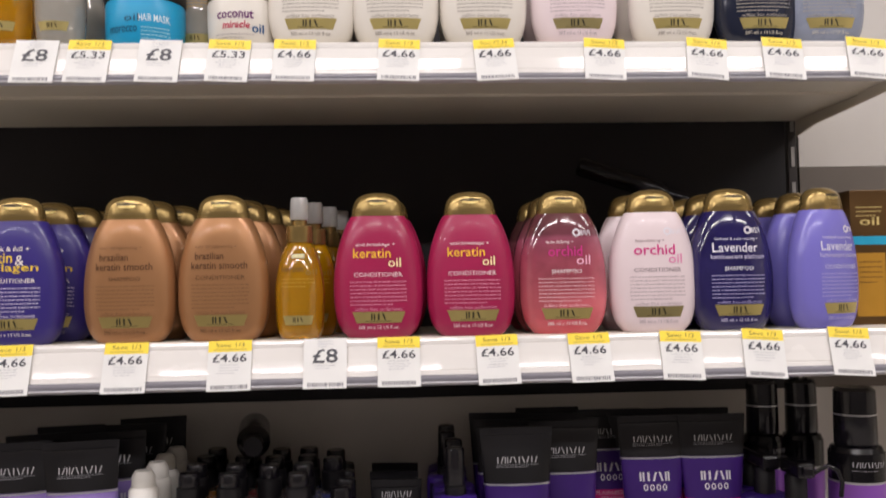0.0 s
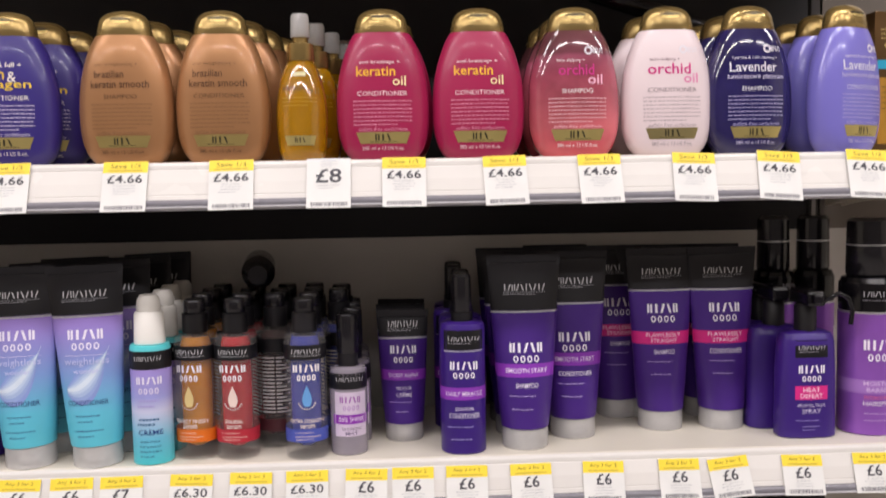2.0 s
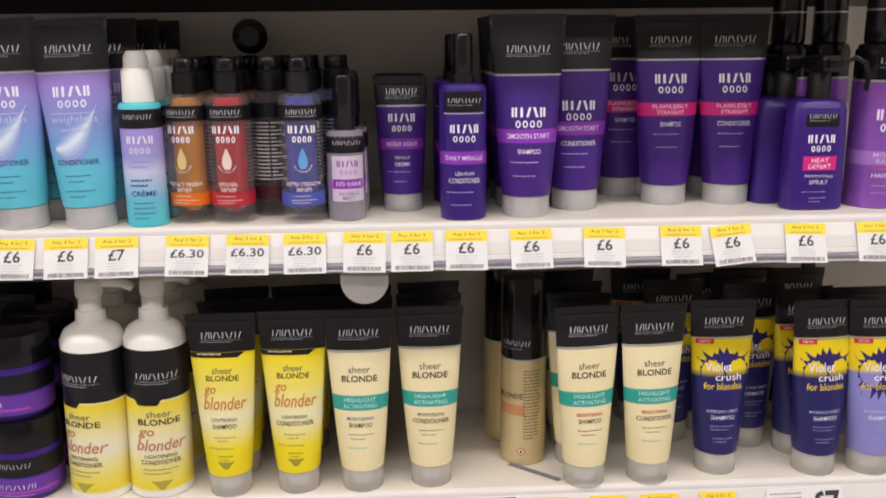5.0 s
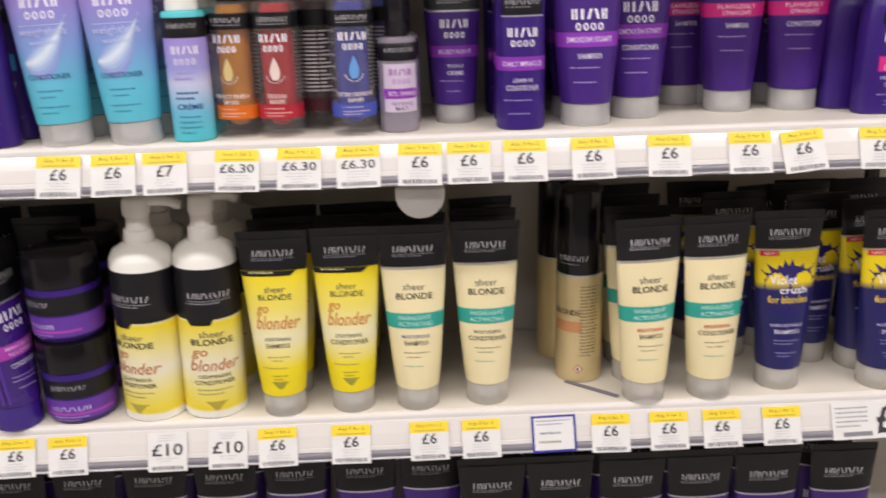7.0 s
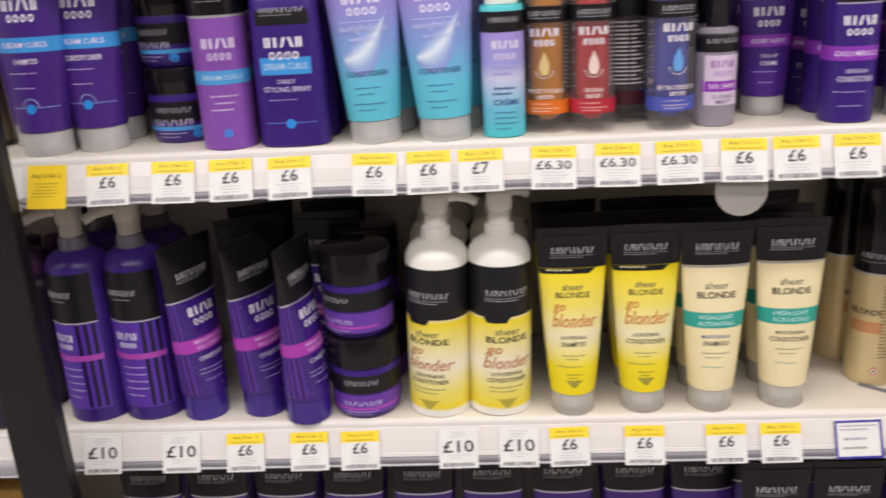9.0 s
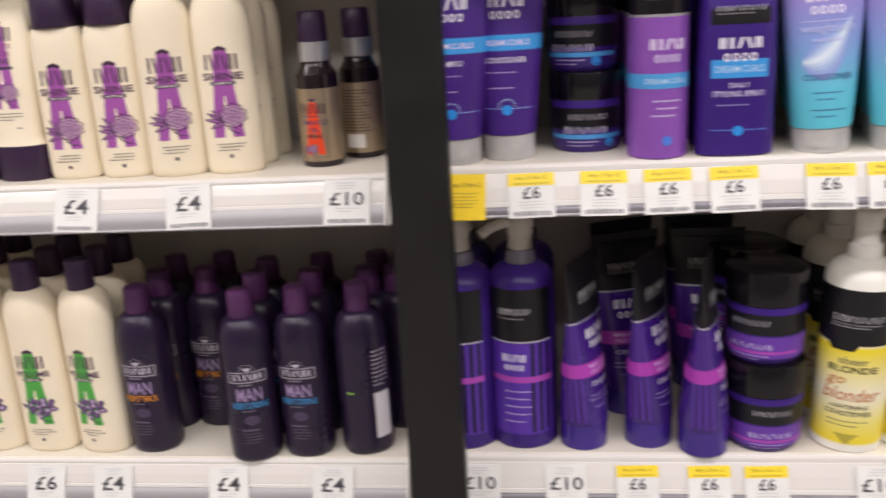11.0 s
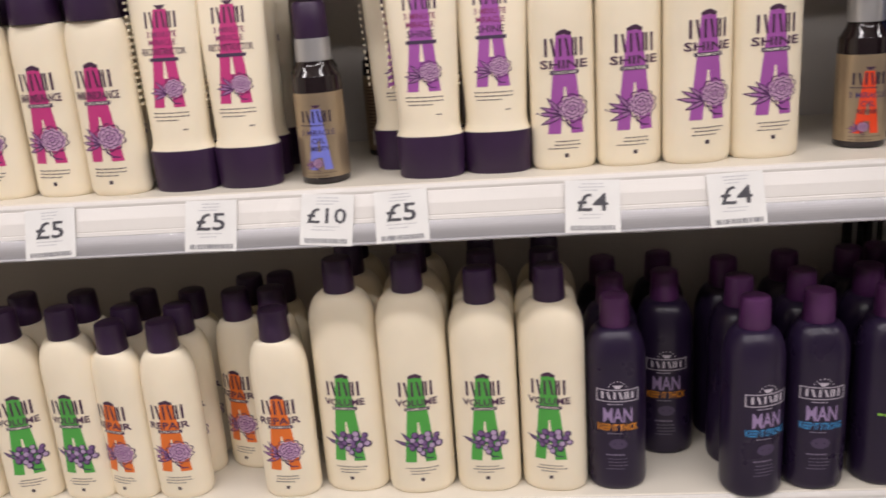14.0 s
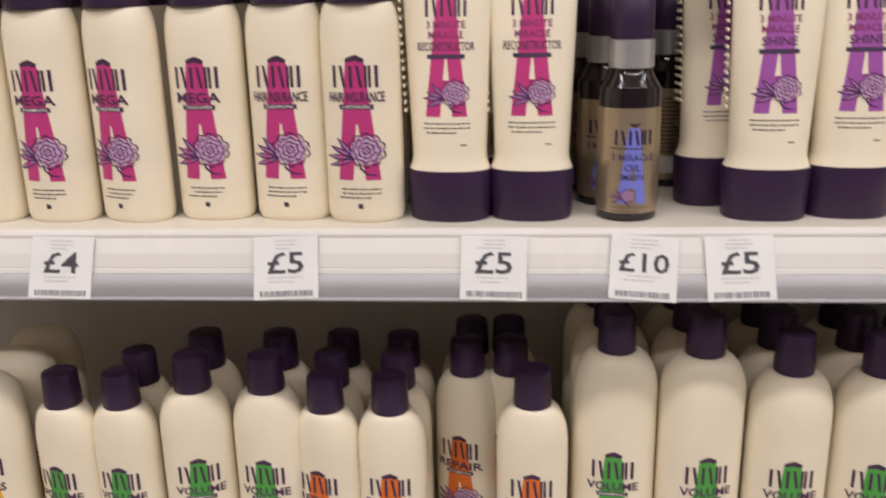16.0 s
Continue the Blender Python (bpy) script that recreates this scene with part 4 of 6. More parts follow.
CLEARCAP = mat("translucent_cap", "efebe0", 0.22, var=0.05, scale=30, bump=0.02, alpha=0.5)
tube("yellow_shampoo_tube", "bright yellow fading tube of lightening shampoo, black crimped top", YEL, .217, .0245, .0400, .027, .1725, go_blonder("SHAMPOO"), CLEARCAP, False)
tube("yellow_conditioner_tube", "bright yellow fading tube of lightening conditioner, black crimped top", YEL, .217, .0245, .0400, .027, .1725, go_blonder("CONDITIONER"), CLEARCAP, False)
for nm, kw, pw, col in (("cream_shampoo_tube", "MOISTURISING", "SHAMPOO", "4a6a9a"), ("cream_conditioner_tube", "MOISTURISING", "CONDITIONER", "6a6a60"), ("bright_shampoo_tube", "BRIGHTENING", "SHAMPOO", "c8483a"), ("bright_conditioner_tube", "BRIGHTENING", "CONDITIONER", "c8483a")):
    tube(nm, f"pale cream {pw.lower()} tube with teal band and black crimped top", CREAM_TUBE, .217, .0245, .0400, .027, .170, highlight(kw, pw, col), CLEARCAP)


def crush(p):
    p.rect("c8283a", -.033, .1625, -.012, .1685, 2, "flash")
    p.text("f4d8d8", "NEW!", -.029, -.016, .1638, .1670, .02, layer=3)
    rnd = random.Random(3)
    p.disc("2d2368", .002, .128, .029, .023, 0, "splash", 20)
    for k in range(22):
        a = 2 * math.pi * k / 22 + rnd.uniform(-.1, .1)
        r = rnd.uniform(1.15, 1.65)
        c, s = math.cos(a), math.sin(a)
        p.put("2d2368", "splash", [(.002 + .028 * math.cos(a - .13), .128 + .022 * math.sin(a - .13)), (.002 + .028 * math.cos(a + .13), .128 + .022 * math.sin(a + .13)), (max(-.033, min(.033, .002 + .026 * r * c)), .128 + .022 * r * s)], [(0, 1, 2)], 0)
    p.text("efeaf8", "Violet", -.022, .010, .1290, .1400, .010)
    p.text("efeaf8", "crush", -.010, .022, .1180, .1265, .010)
    p.text("e9c93a", "for blondes", -.023, .023, .1070, .1155, .010)
    p.text("c9c4e2", "INTENSIVE PURPLE", -.019, .019, .0790, .0825, .006)
    p.text("e4e0f2", "SHAMPOO", -.0145, .0145, .0705, .0755, .010)
    p.lines("9a94c4", -.020, .020, .063, 2, .004, .0016, 2, True)
    p.lines("9a94c4", -.014, .014, .048, 2, .004, .0016, 5, True)


tube("violet_crush_tube", "dark blue and yellow toning shampoo tube with purple splash", mat("yellow_navy_print", "2b2a78", 0.3, var=0.05, scale=20, bump=0.04, ramp=[(.02, "262560"), (.122, "262560"), (.131, "e8cf1c"), (.175, "e8cf1c")]), .214, .0250, .0405, .027, .170, crush, CLEARCAP)
tube("lavender_crush_tube", "lavender and yellow toning conditioner tube with purple splash", mat("yellow_lavender_print", "8a86c8", 0.3, var=0.05, scale=20, bump=0.04, ramp=[(.02, "8f8ccc"), (.126, "8f8ccc"), (.131, "e8cf1c"), (.175, "e8cf1c")]), .214, .0250, .0405, .027, .170, crush, CLEARCAP)


# ---- products: serums, sprays, cans, jars, pumps ----
def pipe(pts, radius):
    """A round bar along a line of points."""
    cu = bpy.data.curves.new("bar", "CURVE")
    cu.dimensions, cu.bevel_depth, cu.bevel_resolution, cu.use_fill_caps = "3D", radius, 3, True
    sp = cu.splines.new("POLY")
    sp.points.add(len(pts) - 1)
    for q, c in zip(sp.points, pts):
        q.co = (*c, 1)
    tmp = new("bar", cu)
    me = bpy.data.meshes.new_from_object(tmp)
    bpy.data.objects.remove(tmp)
    return me


def serum(name, label, liquid, words, col, band):
    t = thing(name, label, "serum bottle", "serum bottles")
    s = Shape([(0, .0222), (.0015, .0235), (.134, .0235), (.138, .0222), (.140, .0150)], 2.2)
    glass = part("bottle", s.mesh("bottle", 28), CLEAR, t, "thick clear plastic bottle")
    core = Shape([(.011, .005), (.013, .010), (.022, .0155), (.036, .0170), (.128, .0170), (.134, .012)], 2, 2)
    part("serum", core.mesh("serum", 24), liquid, t, "coloured serum inside")
    part("collar", Shape([(.140, .0130), (.141, .0140), (.162, .0140), (.163, .0125)]).mesh("collar", 20), BLACK_MATT, t)
    part("cap", Shape([(.163, .0115), (.164, .0120), (.176, .0118), (.178, .0105)]).mesh("cap", 18), SMOKE, t)
    p = Print(s, glass)
    p.wrap("131217", .112, .128, .98, 0, "black_band")
    p.mark("cfcdd2", -.0165, .0165, .1185, .1235, 10, 1, 1)
    p.rect("a9a8ae", -.0165, .1160, .0165, .1166, 1, "brand_mark")
    p.mark("efeaf2", -.0150, .0150, .0985, .1065, 5, 1, 5)
    p.mark("efeaf2", -.0110, .0110, .0885, .0955, 4, 1, 6)
    pts = []
    for k in range(13):
        q = k / 12
        w = max(.0064 * math.sin(math.pi * (.12 + .88 * q)) ** .8 * (1 - q * .5), .0003)
        pts += [(-w, .060 + .023 * q), (w, .060 + .023 * q)]
    p.put(col, "drop", pts, [(2 * k, 2 * k + 1, 2 * k + 3, 2 * k + 2) for k in range(12)], 1)
    for k in range(9):
        a = radians(200 + 17.5 * k)
        p.disc("e0d8d8", .0095 * math.cos(a), .0665 + .0095 * math.sin(a), .0009, .0009, 1, "print", 5)
    p.wrap(band, .020, .0345, .98, 0, "colour_band")
    p.text("f2e2dc", words, -.0019 * len(words) * .68, .0019 * len(words) * .68, .0415, .0460, .014)
    p.text("f2e2dc", "serum", -.008, .008, .0355, .0398, .01)
    p.lines("f2dcd0", -.014, .014, .0310, 1, .003, .0014, 3)
    for i in range(16):
        for a0, a1 in ((118, 150), (154, 188), (192, 236 - 14 * (i % 3))):
            p.patch("c9c5c8", .042 + i * .0042, .0436 + i * .0042, a0, a1, 1, "small_print")
    p.lines("f2dcd0", -.016, .016, .0265, 2, .003, .0013, 5, True)
    p.done()
    KINDS[name] = (t, .0238)


serum("amber_serum", "clear serum bottle with amber oil inside, black pump", mat("amber_serum_oil", "d88a06", 0.06, var=0.2, bump=0, coat=0.6, trans=0.3), "PERFECT FINISH", "e0c88a", "e0701c")
serum("red_serum", "clear serum bottle with red serum inside, black pump", mat("red_serum_oil", "b81424", 0.06, var=0.2, bump=0, coat=0.6, trans=0.15), "ORIGINAL", "efd8d0", "b8283a")
serum("blue_serum", "clear serum bottle with blue serum inside, black pump", mat("blue_serum_oil", "3440a0", 0.06, var=0.2, bump=0, coat=0.6, trans=0.15), "EXTRA STRENGTH", "6aa4e0", "4a58b4")
# Red serum copy with the shade of the back row put into its colours.
serum("turned_serum", "clear serum bottle turned to show its printed back label", mat("shaded_serum_oil", "3a1218", 0.1, var=0.2, bump=0, coat=0.4, trans=0.3), "ORIGINAL", "efd8d0", "4a2028")


def small_bottle(name, label, body_mat, a, high, neck, cap, cap_mat, total, marks, n=2.0, b=None, category="bottle", cap_label=""):
    t = thing(name, label, category, category + "s")
    b = b or a
    s = Shape([(0, a * .93, b * .93), (.0015, a, b), (high - .007, a, b), (high - .002, a * .94, b * .94), (high, a * .7, b * .7)], n)
    body = part("body", s.mesh("body", 28), body_mat, t)
    if neck:
        part("neck", Shape([(high - .0005, neck[0]), (neck[1], neck[0])]).mesh("neck", 18), BLACK_MATT, t)
    z = neck[1] if neck else high
    part("cap", Shape([(z, cap * .96), (z + .001, cap), (total - .004, cap * .97), (total - .001, cap * .88), (total, cap * .6)]).mesh("cap", 20), cap_mat, t, cap_label)
    p = Print(s, body)
    marks(p, a, high)
    p.done()
    KINDS[name] = (t, b)
    return t


def black_head(p, v0, v1, w, n=10):
    p.rect("121116", -w, v0, w, v1, 0, "black_panel")
    m = v0 + (v1 - v0) * .5
    p.mark("c8c6cc", -w * .86, w * .86, m - .001, m + .0038, n, 1, 1)
    p.lines("9a98a0", -w * .8, w * .8, m - .003, 1, .003, .0014, 3)


def creme(p, a, h):
    p.wrap("131217", h - .026, h - .006, .98, 0, "black_band")
    p.mark("c8c6cc", -.015, .015, h - .0165, h - .0115, 10, 1, 1)
    p.mark("efe9fa", -.013, .015, h - .042, h - .034, 5, 1, 5)
    p.mark("e0d8f2", -.011, .012, h - .053, h - .046, 4, 1, 6)
    p.lines("b0a8e0", -.014, .014, h - .059, 2, .006, .004, 2, True)
    p.lines("3f6a96", -.015, .015, .052, 2, .0055, .0034, 2, True)
    p.text("2f4f8a", "CRÈME", -.012, .014, .034, .041, .010)
    p.lines("3f7a9a", -.015, .015, .027, 4, .0055, .002, 5, True)


LB2 = mat("lilac_to_aqua_serum", "8d8fd0", 0.3, var=0.04, scale=20, bump=0.03, ramp=[(0, "4fc8d2"), (.03, "6fc0dc"), (.06, "c9cbe8"), (.075, "9fa0dc"), (.115, "a48ad4"), (.128, "58cfd4"), (.134, "58cfd4")])
t = thing("aqua_creme_pump", "aqua and lilac pump bottle with white pump head", "pump bottle", "pump bottles")
s = Shape([(0, .0205), (.0015, .022), (.128, .022), (.132, .0205)], 2.1)
body = part("body", s.mesh("body", 28), LB2, t)
part("pump_collar", Shape([(.132, .0158), (.133, .0168), (.165, .0160), (.168, .0140)]).mesh("pump_collar", 22), WHITE_PLASTIC, t)
head = Shape([(.168, .0125), (.169, .0130), (.180, .0125), (.186, .0090)]).mesh("pump_head", 20)
part("pump_head", head, WHITE_PLASTIC, t)
p = Print(s, body)
creme(p, .022, .132)
p.done()
KINDS["aqua_creme_pump"] = (t, .022)


def shine(p, a, h):
    p.wrap("131217", h - .024, h - .006, .98, 0, "black_band")
    p.mark("c8c6cc", -.016, .016, h - .0150, h - .0105, 10, 1, 1)
    p.rect("d6c6dc", -.0165, .022, .0175, h - .027, 0, "label")
    p.mark("a060b0", -.012, .012, .060, .067, 5, 1, 5)
    p.mark("b890c8", -.009, .011, .051, .057, 4, 1, 6)
    p.rect("8e2fb0", -.018, .036, .019, .0465, 1, "band")
    p.text("f0dcf4", "50% SHINE", -.013, .015, .0388, .0438, .010)
    p.text("7a6a8a", "GLOSSING", -.010, .012, .0290, .0325, .01)
    p.text("6a5a80", "MIST", -.006, .008, .0235, .0275, .010)


small_bottle("shine_mist", "small clear mist bottle with lilac label and smoky cap", mat("clear_lilac", "d6ccdb", 0.08, var=0.08, bump=0, coat=0.5, trans=0.6), .0212, .099, (.0115, .114), .0125, SMOKE, .159, shine, category="spray bottle")


def daily(p, a, h):
    black_head(p, h - .030, h - .008, .0215)
    p.rect("b8b6c0", -.0215, h - .0318, .0215, h - .0306, 1)
    two = h - .052
    p.mark("f2eef8", -.016, .016, two, two + .009, 5, 1, 5)
    p.mark("f2eef8", -.013, .013, two - .010, two - .003, 4, 1, 6)
    p.wrap(ORCHID, .062, .076, .98, 0)
    p.text("eedcf6", "DAILY MIRACLE", -.020, .020, .0665, .0715, .010)
    p.text("e0d8f0", "LEAVE-IN", -.010, .010, .0500, .0540, .010)
    p.text("e0d8f0", "CONDITIONER", -.017, .017, .0415, .0470, .010)
    p.lines("a9a0d8", -.019, .019, .032, 1, .004, .0016, 3)
    p.lines("a9a0d8", -.015, .015, .018, 1, .004, .0016, 5)


small_bottle("leave_in_spray", "slim purple spray bottle with smoky clear cap", PURPLE, .0255, .148, (.0125, .158), .0112, SMOKE, .201, daily, category="spray bottle", n=2.4)


def can(name, label, a, line, total, body_mat, marks, over=0):
    t = thing(name, label, "aerosol can", "aerosol cans")
    s = Shape([(0, a * .94), (.0015, a), (line, a)], 2.0)
    body = part("can", s.mesh("can", 30), body_mat, t)
    part("rim", Shape([(line, a * 1.0), (line + .002, a * 1.01), (line + .0025, a * .99)]).mesh("rim", 30), SILVER, t)
    cp = Shape([(line + .0025, a * .99), (line + .035, a * .985), (total - .008, a * .95), (total - .002, a * .88), (total, a * .7)])
    lid = part("cap", cp.mesh("cap", 30), BLACK_GLOSS, t)
    if over:
        up = (over - total) * .52 + total
        part("overcap", Shape([(total, a * .72), (total + .002, a * .76), (up, a * .75), (over - .004, a * .73), (over, a * .6)]).mesh("overcap", 26), SMOKE, t, "smoky clear overcap")
        part("overcap_ring", Shape([(up, a * .757), (up + .0016, a * .757)]).mesh("overcap_ring", 26), SILVER, t)
    p = Print(cp, lid)
    p.mark("c8c6cc", -a * .62, a * .62, line + .020, line + .0262, 10, 1, 1)
    p.lines("8a8890", -a * .6, a * .6, line + .0165, 1, .004, .0015, 3)
    p.done()
    p = Print(s, body)
    marks(p, a, line)
    p.done()
    KINDS[name] = (t, a)


def hairspray(p, a, h):
    p.mark("f2e8f8", -.019, .019, h - .042, h - .030, 5, 1, 5)
    p.mark("f2e8f8", -.015, .015, h - .055, h - .046, 4, 1, 6)
    p.wrap("a878c8", .050, .066, .98, 0)
    p.text("d8b8e4", "MOISTURE", -.018, .018, .0595, .0645, .010)
    p.text("d8b8e4", "BARRIER", -.015, .015, .0520, .0570, .010)
    p.text("d86a9a", "INTENSE HOLD", -.017, .017, .0435, .0475, .01)
    p.text("efe2f4", "HAIRSPRAY", -.018, .018, .0360, .0410, .010)
    p.lines("c9a8dc", -.017, .017, .027, 2, .008, .0016, 3)


def mousse(p, a, h):
    p.mark("e6d8f2", -.017, .017, h - .030, h - .020, 5, 1, 5)
    p.mark("d8c8ec", -.013, .013, h - .042, h - .034, 4, 1, 6)
    p.wrap("4f9fdc", .068, .082, .98, 0)
    p.text("bcd8f2", "DREAM CURLS", -.020, .020, .0725, .0775, .010)
    p.lines("d0b8e4", -.015, .015, .057, 3, .007, .0026, 3, True)
    p.disc("4f7fdc", 0, .018, .005, .005, 1)


can("hairspray_can", "lilac metal hairspray can with glossy black cap", .0325, .143, .186, LILAC, hairspray, .254)
can("tall_can", "tall lilac styling can with long black cap", .0265, .143, .186, LILAC, hairspray, .254)
can("mousse_can", "lilac metal mousse can with sky blue band", .0288, .134, .200, LILAC, mousse)


def blonde_mousse(p, a, h):
    p.text("3a2a1e", "BLONDE", -.022, .010, .088, .095, .010)
    p.rect("c98f62", -.022, .066, .012, .080, 0)
    p.lines("7a6848", .010, .026, .125, 22, .0042, .0024, 4)
    p.trap("c8604a", .0125, .008, .008, .0185, .002, .014, 1, "hazard_mark")
    p.trap("c8604a", .0185, .002, .014, .0245, .008, .008, 1, "hazard_mark")
    p.trap("efe6d8", .0142, .008, .008, .0185, .0037, .0123, 2, "hazard_mark")
    p.trap("efe6d8", .0185, .0037, .0123, .0228, .008, .008, 2, "hazard_mark")
    p.disc("2a2420", .008, .0185, .0015, .002, 3, "hazard_mark", 8)


can("blonde_mousse_can", "beige metal mousse can with tall black cap", .0283, .136, .242, mat("beige_metal", "d8c494", 0.3, metal=0.3, var=0.06), blonde_mousse)


def trigger(name, label, a, b, high, marks):
    t = thing(name, label, "spray bottle", "spray bottles")
    s = Shape([(0, a * .93, b * .9), (.002, a, b), (high * .6, a * .98, b), (high - .012, a * .93, b * .96), (high - .003, a * .84, b * .8), (high, a * .6, b * .6)], 3.0)
    body = part("body", s.mesh("body", 32), PURPLE, t)
    part("neck", Shape([(high - .001, .0125), (high + .028, .0125), (high + .030, .011)]).mesh("neck", 20), BLACK_MATT, t)
    bm = bmesh.new()
    box(-.011, -.030, high + .030, .011, .022, high + .048, .004, bm)
    box(-.006, -.036, high + .034, .006, -.028, high + .045, .002, bm)
    part("spray_head", bm, BLACK_GLOSS, t)
    pts = [(.004, -.024, high + .032), (.013, -.030, high + .040), (.024, -.033, high + .046), (.034, -.034, high + .040), (.039, -.034, high + .026), (.037, -.034, high + .010)]
    me = pipe(pts, .0027)
    part("lever", me, BLACK_GLOSS, t)
    p = Print(s, body)
    marks(p, a, high)
    p.done()
    KINDS[name] = (t, b)


def heat(p, a, h):
    black_head(p, h - .030, h - .010, .019)
    p.mark("f2eef8", -.016, .016, h - .048, h - .039, 5, 1, 5)
    p.mark("f2eef8", -.012, .012, h - .058, h - .051, 4, 1, 6)
    p.rect(PINK, -.019, .046, .019, .062, 0, "band")
    p.text("f6dcec", "HEAT", -.010, .010, .0550, .0600, .010)
    p.text("f6dcec", "DEFEAT", -.013, .013, .0480, .0530, .010)
    p.text("d8d0ec", "PROTECTING", -.016, .016, .0375, .0410, .006)
    p.text("d8d0ec", "SPRAY", -.011, .011, .0300, .0350, .010)
    p.lines("a9a0d8", -.018, .018, .022, 1, .004, .0014, 3)
    p.lines("a9a0d8", -.012, .012, .015, 2, .004, .0014, 5, True)


def styling(p, a, h):
    black_head(p, h - .034, h - .008, .027)
    p.mark("f2eef8", -.020, .020, h - .056, h - .046, 5, 1, 5)
    p.mark("f2eef8", -.016, .016, h - .068, h - .060, 4, 1, 6)
    p.rect(BLUE, -.026, .075, .026, .092, 0, "band")
    p.text("bcd8f2", "DREAM CURLS", -.022, .022, .0800, .0865, .010)
    p.text("d8d0ec", "DAILY", -.009, .009, .0660, .0705, .006)
    p.text("d8d0ec", "STYLING SPRAY", -.024, .024, .0575, .0630, .010)
    p.lines("a9a0d8", -.020, .020, .050, 1, .004, .0014, 3)
    p.rect("5f88e0", -.026, .0255, .026, .0262, 0)
    p.disc("2f8fe0", 0, .025, .005, .005, 1)


trigger("heat_spray", "flat purple spray bottle with hot pink band and black trigger", .0345, .019, .125, heat)
trigger("styling_spray", "flat purple styling spray bottle with sky blue band, black trigger", .0365, .021, .158, styling)


def purple_marks(p, a, k):
    p.wrap("131217", k - .030, k - .008, .96, 0, "black_band")
    p.mark("b8b4c0", -.020, .020, k - .020, k - .014, 10, 1, 1)
    p.wrap("6a3aa8", .008, k - .032, .96, 0, "band")
    p.mark("d8d0ec", -.022, .022, .018, .024, 9, 1, 5)
    p.wrap("b24ab8", .013, .016, .9, 1, "line")
    p.lines("c0b4dc", -.020, .020, .011, 2, .004, .0016, 3)


def curl_marks(p, a, k):
    p.wrap("131217", k - .030, k - .008, .96, 0, "black_band")
    p.mark("b8b4c0", -.020, .020, k - .020, k - .014, 10, 1, 1)
    p.mark("d8d0ec", -.024, .020, .020, .027, 9, 1, 5)
    p.wrap("4f9fdc", .0145, .019, .95, 1, "line")
    p.lines("c0b4dc", -.020, .012, .012, 2, .004, .0018, 3)
    p.disc("2f8fe0", .022, .010, .004, .005, 1)


mask_jar("purple_mask_jar", "round purple mask jar with black lid", PURPLE, BLACK_GLOSS, .0405, .100, .036, purple_marks)
mask_jar("curl_mask_jar", "round purple mask jar with blue line and black lid", PURPLE, BLACK_GLOSS, .0365, .082, .028, curl_marks)


def pump_bottle(name, label, a, shell, spout_turn, head_mat, marks, collar):
    t = thing(name, label, "pump bottle", "pump bottles")
    s = Shape([(0, a * .95), (.002, a), (.170, a), (.190, a * .97), (.200, a * .84), (.206, a * .58), (.208, a * .45)], 2.0)
    body = part("body", s.mesh("body", 32), shell, t)
    part("collar", Shape([(.206, .0165), (.207, .0170), (.222, .0160), (.223, .0135)]).mesh("collar", 22), collar, t)
    part("pump_stem", Shape([(.222, .0130), (.240, .0125)]).mesh("pump_stem", 18), head_mat, t)
    part("pump_head", Shape([(.238, .0125), (.240, .0140), (.254, .0135), (.258, .0110), (.259, .006)], 2.6, 2).mesh("pump_head", 24), head_mat, t)
    c, sn = math.cos(radians(spout_turn)), math.sin(radians(spout_turn))
    part("spout", pipe([(.006 * c, .006 * sn, .252), (.022 * c, .022 * sn, .2525), (.036 * c, .036 * sn, .250), (.047 * c, .047 * sn, .2445)], .0055), head_mat, t)
    p = Print(s, body)
    marks(p, a)
    p.done()
    KINDS[name] = (t, a)


def blonde_pump(p, a):
    p.wrap("131217", .122, .181, .99, 0, "black_band")
    p.mark("c8c6cc", -.024, .024, .147, .154, 10, 1, 1)
    p.rect("a9a8ae", -.024, .1440, .024, .1446, 1, "brand_mark")
    p.lines("a9a8ae", -.024, .024, .142, 1, .004, .0018, 3)
    p.trap("131217", .1155, -.022, -.001, .1225, -.026, .004, 1, "black_flash")
    p.text("6a6a5a", "sheer", -.014, .014, .1010, .1090)
    p.text("3a382e", "BLONDE", -.023, .023, .0915, .0990, .014)
    p.text("c98a5a", "go", -.024, -.006, .0750, .0860, .01, .25)
    p.text("c98a5a", "blonder", -.026, .028, .0600, .0745, .01, .25)
    p.text("4a483c", "LIGHTENING", -.018, .018, .0510, .0555, .01)
    p.text("3a382e", "CONDITIONER", -.022, .022, .0430, .0485, .010)
    p.lines("8a8668", -.020, .020, .037, 2, .005, .0018, 3)
    p.trap("b8aa44", .011, -.002, .002, .022, -.013, .013, 0, "diamond")


def purple_pump(p, a):
    p.patch("121015", .128, .186, -82, 42, 0, "black_panel")
    p.mark("d8d6dc", -.030, .002, .158, .165, 10, 1, 1)
    p.lines("a9a8ae", -.030, .002, .154, 1, .004, .0016, 3)
    p.patch("c9c7d0", .1262, .1276, -82, 42, 1, "silver_line")
    p.patch("5a33a8", .018, .1255, -82, 42, 0, "band")
    p.patch("b24ab8", .080, .087, -82, 42, 3, "line")
    p.mark("efe9fa", -.028, -.004, .104, .113, 5, 2, 5)
    p.mark("efe9fa", -.026, -.006, .094, .101, 4, 2, 6)
    p.lines("d0c4e8", -.026, .000, .070, 5, .009, .002, 3, layer=2)
    for mid in (5, 19, 33):
        p.patch("1c0d38", .020, .125, mid - 3.5, mid + 3.5, 1, "stripe")


